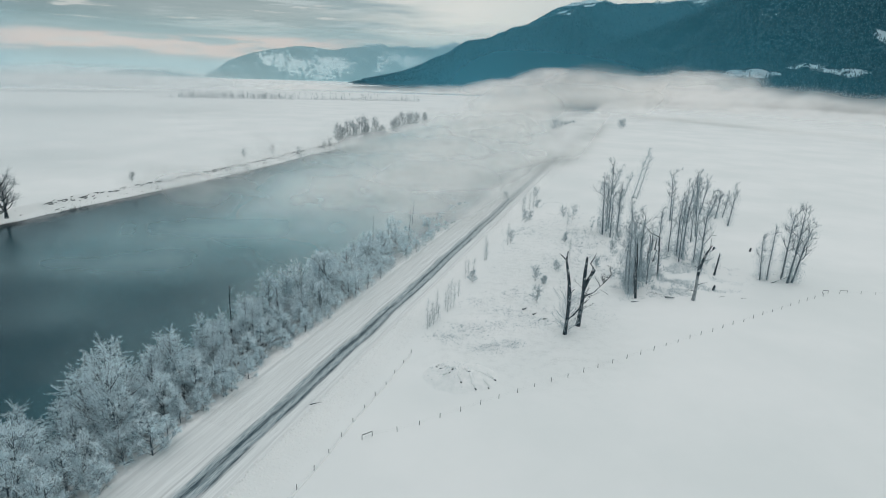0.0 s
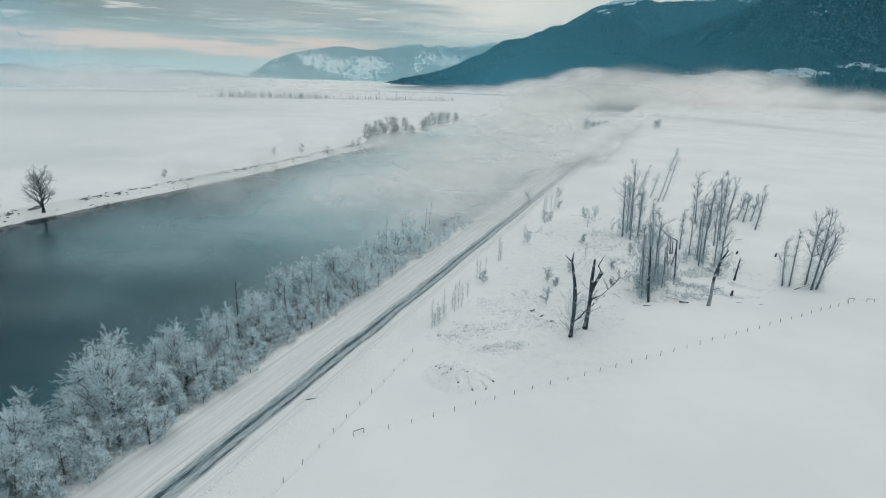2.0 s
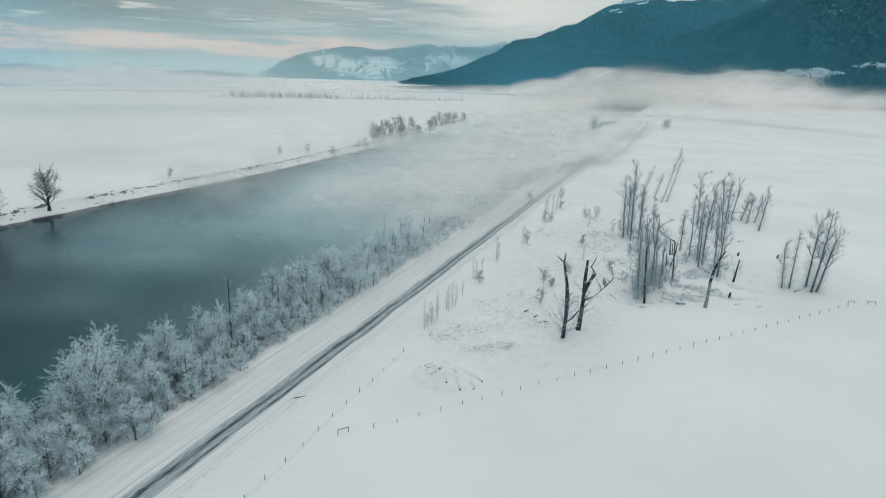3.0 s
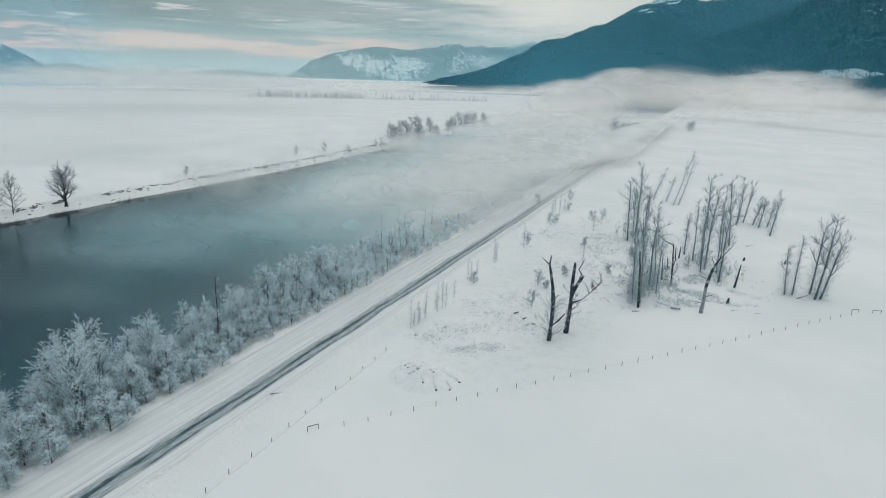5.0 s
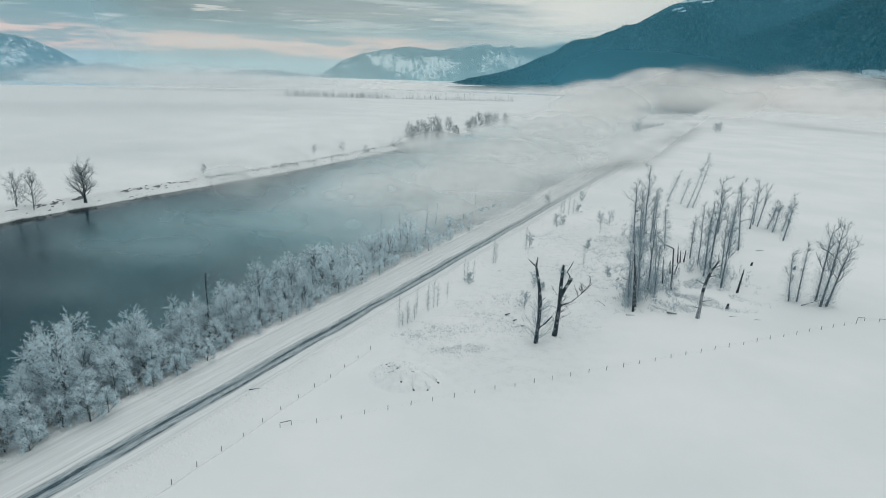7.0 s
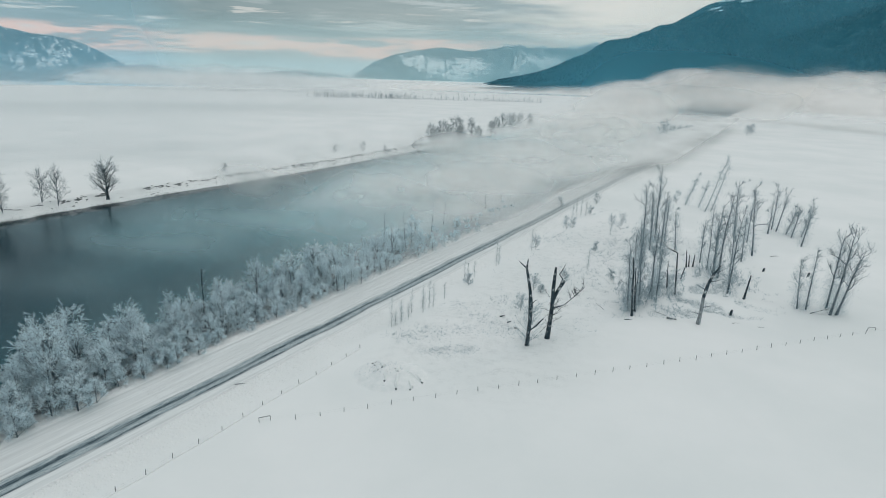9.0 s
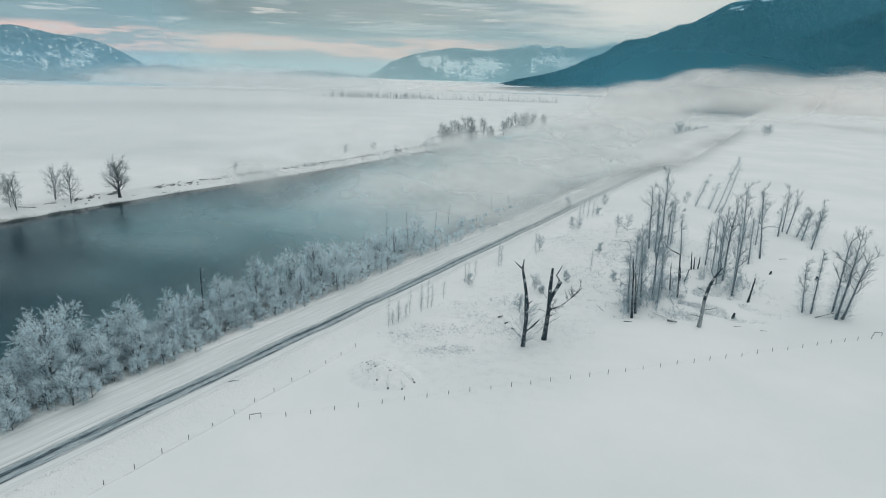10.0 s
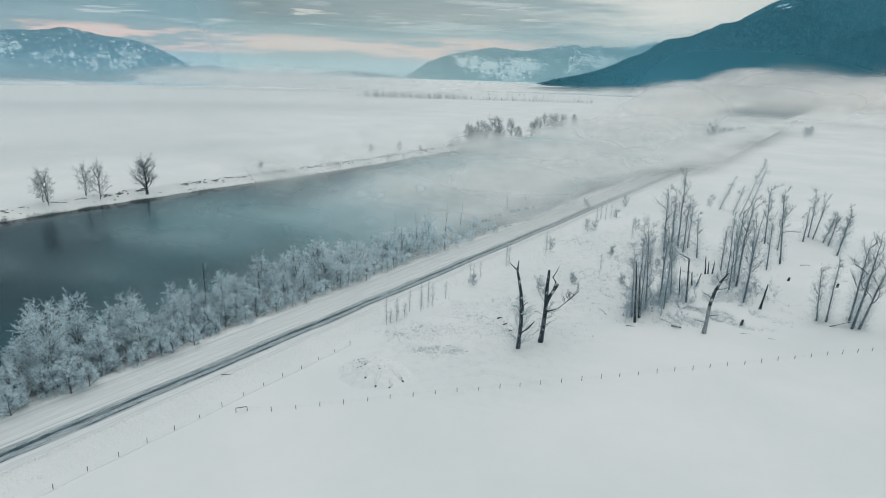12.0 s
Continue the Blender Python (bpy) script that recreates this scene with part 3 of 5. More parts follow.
def conifer_cover(name, slope, count, tall, label, seed, low=20.0, gap=-0.35, bare=(), mat=None):
    """Conifers standing all over a slope, far too many to count."""
    rng = np.random.default_rng(seed)
    me = slope.data
    co = np.array([v.co for v in me.vertices])
    quads = np.array([p.vertices for p in me.polygons])
    pick = quads[rng.integers(0, len(quads), count)]
    a, b = rng.random((count, 1)), rng.random((count, 1))
    p = (co[pick[:, 0]] * (1 - a) + co[pick[:, 1]] * a) * (1 - b) + (co[pick[:, 3]] * (1 - a) + co[pick[:, 2]] * a) * b
    V, F = [], []
    for x, y, z in p:
        if z < low or noise.noise((x * 0.004, y * 0.004, z * 0.004)) < gap: continue
        if rng.random() < 0.85 and any(((math.degrees(math.atan2(x, y)) - pb) / wb) ** 2 + ((z - pz) / wz) ** 2 < 1.0 * (1 + 2.2 * noise.noise((x * 0.012, y * 0.012, z * 0.02))) for pb, pz, wb, wz in bare): continue
        h = tall * rng.uniform(0.6, 1.25)
        r, w, n = h * rng.uniform(0.2, 0.3), rng.uniform(0, 6.28), len(V)
        for k in range(3):
            V.append((x + r * math.cos(w + k * 2.094), y + r * math.sin(w + k * 2.094), z - 2))
        V.append((x, y, z + h))
        F += [(n, n + 1, n + 3), (n + 1, n + 2, n + 3), (n + 2, n, n + 3)]
    ob = new(name, mesh_of(name, V, F, mat or CONIFER))
    return tagged(ob, label, "forest", "", "stuff")


FOREST = "dense dark conifer forest dusted with frost on the slope"
conifer_cover("conifer_forest", bpy.data.objects["mountain_right"], 60000, 9.5, FOREST, 1, bare=GLADES)
conifer_cover("conifer_forest", bpy.data.objects["mountain_shoulder"], 46000, 9, FOREST, 2, bare=GLADES, mat=LESS_HAZED_CONIFER)


# ---- mist ----
def veil(name, V, F, dens, label, **kw):
    ob = new(name, mesh_of(name, V, F, mist_material(name, dens, **kw), True))
    return tagged(ob, label, "mist", "", "stuff")


def river_veil(rise, s0, s1, amount, left, right, run_in, slope=0.0, thin=0.55, colour=(0.885, 0.925, 0.925)):
    """A soft sheet of mist over the water, its upper face climbing with the distance."""
    V = []
    for s in (s0, s1):
        for u in (left, right):
            x, y = plan(u, s)
            V.append((x, y, rise + slope * (s - s0)))
    F = [(0, 1, 3, 2)]

    def dens(t, pos):
        u, s, us_, _ = across(t, pos)
        puff = noise_tex(t, pos, 0.016, 2, 0.4, (1.0, 0.5, 0.0))
        wisp = noise_tex(t, pos, 0.050, 3, 0.45, (1.0, 0.5, 0.0))
        d = math_node(t, "ADD", math_node(t, "MULTIPLY", puff, 0.74), math_node(t, "MULTIPLY", wisp, 0.26))
        d = math_node(t, "ADD", math_node(t, "MULTIPLY", smooth(t, d, 0.36, 0.64), thin), 1 - thin)
        uw = math_node(t, "ADD", u, math_node(t, "MULTIPLY", math_node(t, "SUBTRACT", puff, 0.5), 60))
        uw = math_node(t, "SUBTRACT", uw, math_node(t, "MULTIPLY", smooth(t, s, 370, 520), 36))
        sw = math_node(t, "ADD", s, math_node(t, "MULTIPLY", math_node(t, "SUBTRACT", puff, 0.5), 160))
        sw = math_node(t, "ADD", sw, math_node(t, "MULTIPLY", math_node(t, "ADD", u, 85), 0.85))
        bank = math_node(t, "ADD", u, math_node(t, "ADD", math_node(t, "MULTIPLY", math_node(t, "SUBTRACT", puff, 0.5), 60), math_node(t, "MULTIPLY", smooth(t, s, 430, 620), 44)))
        shore = math_node(t, "MULTIPLY", smooth(t, bank, left + 12, left + 105), smooth(t, uw, right - 12, right - 60))
        run = math_node(t, "MULTIPLY", smooth(t, sw, s0 + 20, s0 + run_in), smooth(t, s, s1 - 10, s1 - 220))
        return math_node(t, "MULTIPLY", math_node(t, "MULTIPLY", shore, run), math_node(t, "MULTIPLY", d, amount), clamp=True)
    return veil("river_mist", V, F, dens, "thin white mist drifting over the river", colour=colour)


river_veil(-3.5, 60, 1100, 0.90, -207, 30, 260, thin=0.16, colour=(0.28, 0.67, 0.76))
river_veil(1.0, 95, 1100, 0.97, -180, 22, 270, 0.015, 0.16, colour=(0.90, 0.915, 0.905))


def fog_wall(name, p0, p1, lean, base, top, amount, label, wave=14.0, ends=40.0, soft=22.0, foot=20.0, grain=1.0, gaps=0.45, drop=0.0, **kw):
    """A billowing bank of fog from p0 to p1, leaning away from the river's mouth and thinning out upwards."""
    V, F = [], []
    a, b = Vector((*p0, 0)), Vector((*p1, 0))
    run = (b - a).normalized()
    back = Vector((-run.y, run.x, 0))
    n = max(6, int((b - a).length / 40))
    high = top + 1.6 * wave + 6
    for i in range(n + 1):
        p = a.lerp(b, i / n)
        for k in range(9):
            f = k / 8
            V.append(p + back * (lean * f + 12 * noise.noise((p.x * 0.004, p.y * 0.004, f * 2))) + Vector((0, 0, base + (high - base) * f)))
    for i in range(n):
        for k in range(8):
            q = i * 9 + k
            F.append((q, q + 1, q + 10, q + 9))

    def dens(t, pos):
        sp = t.nodes.new("ShaderNodeSeparateXYZ")
        t.links.new(pos, sp.inputs[0])
        along_ = math_node(t, "ADD", math_node(t, "MULTIPLY", math_node(t, "SUBTRACT", sp.outputs[0], a.x), run.x), math_node(t, "MULTIPLY", math_node(t, "SUBTRACT", sp.outputs[1], a.y), run.y))
        wob = noise_tex(t, pos, 0.0055 * grain, 3, 0.45, (1.0, 1.0, 2.0))
        puff = noise_tex(t, pos, 0.016 * grain, 3, 0.45, (1.0, 1.0, 2.2))
        z = math_node(t, "ADD", sp.outputs[2], math_node(t, "MULTIPLY", math_node(t, "SUBTRACT", wob, 0.5), -wave * 4))
        z = math_node(t, "ADD", z, math_node(t, "MULTIPLY", math_node(t, "SUBTRACT", puff, 0.5), wave * 1.4))
        z = math_node(t, "ADD", z, math_node(t, "MULTIPLY", smooth(t, along_, 0.44 * (b - a).length, 0.0), drop))
        body = math_node(t, "MULTIPLY", smooth(t, z, top + 4, top - soft), smooth(t, sp.outputs[2], base, base + foot))
        edge = math_node(t, "ADD", along_, math_node(t, "MULTIPLY", math_node(t, "SUBTRACT", wob, 0.5), ends * 1.5))
        side = math_node(t, "MULTIPLY", smooth(t, edge, ends * 0.3, ends * 1.3), smooth(t, edge, (b - a).length - ends * 0.3, (b - a).length - ends * 1.3))
        thick = math_node(t, "MULTIPLY", smooth(t, math_node(t, "ADD", wob, math_node(t, "MULTIPLY", puff, 0.6)), 0.62, 0.96), gaps)
        return math_node(t, "MULTIPLY", math_node(t, "MULTIPLY", body, side), math_node(t, "MULTIPLY", math_node(t, "ADD", thick, 1 - gaps), amount), clamp=True)
    return veil(name, V, F, dens, label, **kw)


STEAM = "white mist rising in billows off the river"
steam_rng = random.Random(14)
s_ = 100.0
while s_ < 520:
    top = lerp(s_, ((90, 9), (160, 14), (260, 23), (520, 30))) * steam_rng.uniform(0.8, 1.25)
    amount = lerp(s_, ((90, 0.26), (150, 0.50), (220, 0.90), (350, 0.98), (520, 1.0))) * steam_rng.uniform(0.85, 1.15)
    base = 0.5 + 0.015 * max(0.0, s_ - 120)
    right = lerp(s_, ((90, -30), (160, 2), (230, 34), (380, 48), (520, 20)))
    fog_wall("river_mist", plan(-160 + 0.03 * s_, s_ - 34), plan(right, s_ + 34), 16, base, base + top, amount, STEAM, 0.20 * top, 45, 0.9 * top, 0.6 * top, 3.0, 0.7,
             colour=(0.68, 0.87, 0.90) if s_ < 200 else (0.95, 0.94, 0.92), back=0.5)
    s_ += lerp(s_, ((90, 38), (520, 74)))
for s_, u0, u1, top, amount in ((560, -150, 10, 42, 0.88), (690, -155, 20, 58, 0.94), (860, -160, 130, 72, 0.96), (1120, -230, 300, 90, 0.97)):
    fog_wall("river_mist", plan(u0, s_ - 30), plan(u1, s_ + 30), 60, 6.0, top, amount, STEAM, 0.16 * top, 50, 0.6 * top, 0.5 * top, 1.2, 0.2, 0.55 * top, colour=(0.98, 0.945, 0.915), back=0.4)

BANKED = "low fog bank lying across the snowy field"


def at_bearing(deg, r):
    return r * math.sin(radians(deg)), r * math.cos(radians(deg))


fog_wall("fog_bank", at_bearing(11, 1250), at_bearing(64, 800), 80, 6, 60, 0.93, BANKED, 9, 150, 18, 34, 1.0, 0.30)
fog_wall("fog_bank", at_bearing(-2, 1650), at_bearing(31, 1650), 140, 4, 92, 0.95, BANKED, 13, 180, 18, 30, 0.9, 0.40, 62)
fog_wall("fog_bank", at_bearing(-49, 1650), at_bearing(-14, 1750), 110, 0, 64, 0.97, "fog lying over the far side of the plain", 8, 300, 40, 20, 1.0, 0.25, colour=(0.83, 0.86, 0.865))
fog_wall("fog_bank", at_bearing(-22, 2050), at_bearing(14, 2050), 100, -2, 30, 0.85, "low fog along the foot of the mountain", 5, 240, 20, 10, 0.7, 0.35)

fog_wall("fog_bank", at_bearing(-76, 1800), at_bearing(-42, 1800), 60, -2, 16, 0.75, "thin fog on the far plain", 4, 160, 12, 6, 0.8, 0.5, colour=(0.83, 0.86, 0.865))


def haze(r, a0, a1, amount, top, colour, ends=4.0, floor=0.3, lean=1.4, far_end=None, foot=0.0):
    """Haze painted on one sloping tinted sheet before the mountains, thickest low down."""
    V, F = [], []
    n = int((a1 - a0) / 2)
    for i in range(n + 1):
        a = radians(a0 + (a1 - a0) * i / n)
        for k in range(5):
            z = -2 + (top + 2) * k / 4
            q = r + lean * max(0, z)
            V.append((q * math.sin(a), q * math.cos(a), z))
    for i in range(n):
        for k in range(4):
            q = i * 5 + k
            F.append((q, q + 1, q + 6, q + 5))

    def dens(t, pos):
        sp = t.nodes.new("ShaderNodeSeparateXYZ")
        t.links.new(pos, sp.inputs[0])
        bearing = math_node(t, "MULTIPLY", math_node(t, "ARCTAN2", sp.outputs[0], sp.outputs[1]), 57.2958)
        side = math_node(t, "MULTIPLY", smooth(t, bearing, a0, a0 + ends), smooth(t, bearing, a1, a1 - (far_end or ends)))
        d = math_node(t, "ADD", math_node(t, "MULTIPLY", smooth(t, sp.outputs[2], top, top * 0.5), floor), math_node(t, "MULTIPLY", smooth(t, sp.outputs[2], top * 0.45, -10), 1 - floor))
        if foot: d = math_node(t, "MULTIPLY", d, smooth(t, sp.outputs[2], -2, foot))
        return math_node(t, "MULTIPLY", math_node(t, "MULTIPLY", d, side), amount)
    return veil("valley_haze", V, F, dens, "tinted sheet standing in for haze over plain and mountains", colour=colour, back=0.3)


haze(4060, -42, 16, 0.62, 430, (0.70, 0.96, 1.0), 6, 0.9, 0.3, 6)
# the 380 and 800 m sheets are added to dim the left plain's snow
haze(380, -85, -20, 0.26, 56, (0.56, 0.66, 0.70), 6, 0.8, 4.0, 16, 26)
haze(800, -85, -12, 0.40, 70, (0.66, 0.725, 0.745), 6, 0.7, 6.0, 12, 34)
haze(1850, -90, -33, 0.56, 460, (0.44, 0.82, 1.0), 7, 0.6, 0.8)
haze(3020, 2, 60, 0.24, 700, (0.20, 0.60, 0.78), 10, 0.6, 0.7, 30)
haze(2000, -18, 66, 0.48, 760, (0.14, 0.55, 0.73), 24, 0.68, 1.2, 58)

# ---- frosted trees along the near bank ----
FROSTED = "hoar-frosted riverside tree with fine white twigs"
belt_rng = random.Random(7)


def frost_tree(seed, tall, lobes, subs, twigs, twig, wide, low=0.16):
    """A full round-headed tree: ascending limbs, each ending in a clump of fine twigs furred with frost."""
    rng = random.Random(seed)
    wood, crown = ([], []), ([], [])
    girth, spread = 0.06 + 0.008 * tall, 0.235 * tall + 1.2
    stems = []
    for k in range(1 if tall < 7 else rng.choice((1, 2, 2))):
        w = rng.uniform(0, 6.28)
        out = Vector((math.cos(w), math.sin(w), 0)) * (0.10 * tall if k else 0.03 * tall)
        pts = [out * (i / 6) ** 1.3 + Vector((rng.uniform(-1, 1), rng.uniform(-1, 1), 0)) * 0.012 * tall * min(1, i) + Vector((0, 0, tall * (0.94 - 0.12 * k) * i / 6)) for i in range(7)]
        tube(wood, pts, [girth * (1 - 0.14 * i) for i in range(7)], 5)
        stems.append(pts)
    for j in range(lobes):
        f = low + (1 - low) * ((j + rng.random()) / lobes) ** 0.85
        stem = stems[j % len(stems)]
        w = 2.4 * j + rng.uniform(-0.6, 0.6)
        out = spread * max(0.12, math.sin(math.pi * min(1.0, 0.10 + 0.88 * f)) ** 0.6) * rng.uniform(0.45, 1.0)
        root, _ = along(stem, max(0.05, f - rng.uniform(0.14, 0.26)))
        axis, _ = along(stem, f)
        c = axis + Vector((math.cos(w), math.sin(w), 0)) * out
        c.z = tall * f * rng.uniform(0.94, 1.04)
        limb = [root, root.lerp(c, 0.5) + Vector((0, 0, -0.06 * out)), c]
        tube(wood, limb, (girth * 0.42, girth * 0.28, 0.02), 4, False)
        size = (0.066 * tall + 0.55) * rng.uniform(0.75, 1.25)
        face = Vector((math.cos(w) * 0.55, math.sin(w) * 0.55, 0.6))
        for _ in range(subs):
            p, _d = along(limb, rng.uniform(0.5, 1.0))
            way = (any_way(rng) + face).normalized()
            L = size * rng.uniform(0.55, 1.3)
            spike(crown, p, way, L, wide * 1.4)
            for _k in range(twigs):
                q = p + way * L * rng.uniform(0.25, 1.0)
                spike(crown, q, (way + 0.95 * any_way(rng, 0.15)).normalized(), twig * rng.uniform(0.5, 1.3), wide)
    return wood, crown


def stock(seed, talls, per_metre, subs, twigs, twig, wide, frost):
    out = []
    for k, tall in enumerate(talls):
        wood, crown = frost_tree(seed + k, tall, int(6 + per_metre * tall), subs, twigs, twig, wide)
        out.append((tall, mesh_of("trunk", wood[0], wood[1], BELT_BARK, True), mesh_of("crown", crown[0], crown[1], frost)))
    return out


TALLS = (16.5, 13.5, 10.5, 14.5, 7.5, 19.0, 9.0, 5.5)
models = stock(100, TALLS, 1.6, 22, 13, 0.47, 0.058, FROST)
mid_models = stock(130, TALLS, 1.3, 15, 8, 0.60, 0.085, MISTED_FROST)
far_models = stock(150, (9.5, 7.5, 6.0, 4.5), 1.4, 10, 7, 0.75, 0.12, MISTED_FROST)


def belt_tree(u, s, model, size, turn):
    x, y = plan(u, s)
    ob = thing("frosted_tree", (x, y, ground_z(u, s) - 0.2), FROSTED, "tree", "trees along the river bank", turn=turn)
    ob.scale = (size, size, size * belt_rng.uniform(0.9, 1.1))
    for name, me in (("trunk", model[1]), ("crown", model[2])):
        o = new(name, me)
        o.parent = ob
    return ob


s = 46.0
while s < 335:
    depth = -13.4
    while depth > -31:
        if belt_rng.random() < 0.95:
            if depth > -16.8: pick, big = belt_rng.choice((4, 7, 6, 7)), 0.85
            elif depth > -22: pick, big = belt_rng.choice((2, 1, 6, 2, 4)), 0.9
            else: pick, big = belt_rng.choice((0, 1, 3, 2, 2, 6)), 0.95
            model = models[pick]
            if s > 150: model = mid_models[pick]
            if s > 215: model = far_models[{4: 2, 7: 3, 6: 2, 2: 1, 1: 0, 0: 0, 3: 0, 5: 0}[pick]]
            fade = lerp(s, ((50, 1.0), (104, 1.05), (116, 0.93), (146, 0.93), (156, 1.0), (180, 0.95), (230, 0.85), (335, 0.75)))
            belt_tree(depth + belt_rng.uniform(-1.4, 1.4), s + belt_rng.uniform(-2, 2), model, big * fade * belt_rng.uniform(0.75, 1.12), belt_rng.uniform(0, 6.28))
        depth -= belt_rng.uniform(3.3, 4.8) * (1 if s < 220 else 1.25)
    s += 3.9 if s < 220 else 5.0
for u, s, k, size in ((-19.5, 85, 5, 1.0), (-25.3, 84, 0, 1.05), (-24.3, 104, 0, 1.0), (-25.7, 114.4, 1, 0.95), (-21.7, 70, 0, 1.0), (-30, 153, 2, 1.25), (-19.5, 157.5, 3, 1.05), (-23, 161, 0, 0.9), (-24, 92, 3, 1.0)):
    belt_tree(u, s, models[k], size, 2.0 * s)

# smaller growth further along and the undergrowth between the trunks, which nobody could count
bush_rng = random.Random(21)
tufts = [grow(300 + k, h, (0, 0), 0.05, 0.05, 9, h * 0.45, 0.9, 3, 4, 0.55, 0.08, 0.6, 8, sides=3) for k, h in enumerate((2.2, 3.0, 4.2, 5.5))]
far_wood, far_twigs = ([], []), ([], [])
s = 330.0
while s < 760:
    rows = 5 if s < 420 else 3
    for _ in range(rows):
        u = bush_rng.uniform(-31, -15)
        g = tufts[bush_rng.choice((1, 2, 3, 3))]
        k = bush_rng.uniform(0.7, 1.35)
        x, y = plan(u, s + bush_rng.uniform(-3, 3))
        at, w = (x, y, ground_z(u, s) - 0.2), bush_rng.uniform(0, 6.28)
        merge(far_wood, g[0], at, k, w)
        merge(far_twigs, g[1], at, k, w)
    s += 3.4 if s < 420 else 8
ob = new("riverside_thicket", mesh_of("riverside_thicket", far_twigs[0], far_twigs[1], MISTED_FROST))
tagged(ob, "frosted willow thicket running along the river bank", "thicket", "", "stuff")
part("stem_growth", far_wood, BARK, ob)
edge_twigs = ([], [])
edge_tufts = [grow(330 + k, h, (0, 0), 0.04, 0.03, 8, h * 0.5, 0.8, 4, 5, 0.4, 0.06, 0.6, 6, sides=3) for k, h in enumerate((1.8, 2.6, 3.6))]
s = 46.0
while s < 330:
    u = -14.4 - abs(bush_rng.gauss(0, 1.8))
    x, y = plan(u, s)
    g = edge_tufts[bush_rng.randrange(3)]
    merge(edge_twigs, g[1], (x, y, ground_z(u, s) - 0.15), bush_rng.uniform(0.6, 1.25), bush_rng.uniform(0, 6.28))
    s += bush_rng.uniform(0.6, 1.9) * (1 if s < 200 else 1.5)
ob = new("verge_brush", mesh_of("verge_brush", edge_twigs[0], edge_twigs[1], FROST))
tagged(ob, "low frosted brush along the snowy road verge", "brush", "", "stuff")
low_twigs = ([], [])
for _ in range(80):
    u, s = bush_rng.uniform(-31, -15), bush_rng.uniform(52, 240)
    g = tufts[bush_rng.choice((0, 0, 1))]
    x, y = plan(u, s)
    merge(low_twigs, g[1], (x, y, ground_z(u, s) - 0.2), bush_rng.uniform(0.7, 1.2), bush_rng.uniform(0, 6.28))
ob = new("undergrowth", mesh_of("undergrowth", low_twigs[0], low_twigs[1], TWIG))
tagged(ob, "tangled bare undergrowth between riverside trunks", "undergrowth", "", "stuff")

# dead poles standing out of the thicket
for u, s, h in ((-25.5, 123.4, 18.5), (-22.8, 137.9, 12.5), (-22, 195, 20), (-24, 187, 14), (-20, 206, 17), (-19, 221, 18), (-25, 240, 17), (-18, 252, 15), (-23, 276, 17), (-26, 300, 16), (-20, 330, 15)):
    x, y = plan(u, s)
    dark = s < 140
    tree("dead_pole", x, y, grow(int(s), h, (0.6 if dark else 1.2 * math.sin(s), 0), 0.22 if dark else 0.14, 0.5, 5, 1.4, 0.9, 3, 3, 0.6, 0.05, 0.5, 6 if dark else 14, 0.03, dark), DEAD_BARK, TWIG, "thin dark dead trunk among frosted thicket", "dead poles")

# ---- the grove of bare cottonwoods in the field ----
GROVE = "tall bare cottonwood with frosted twigs in deep snow"


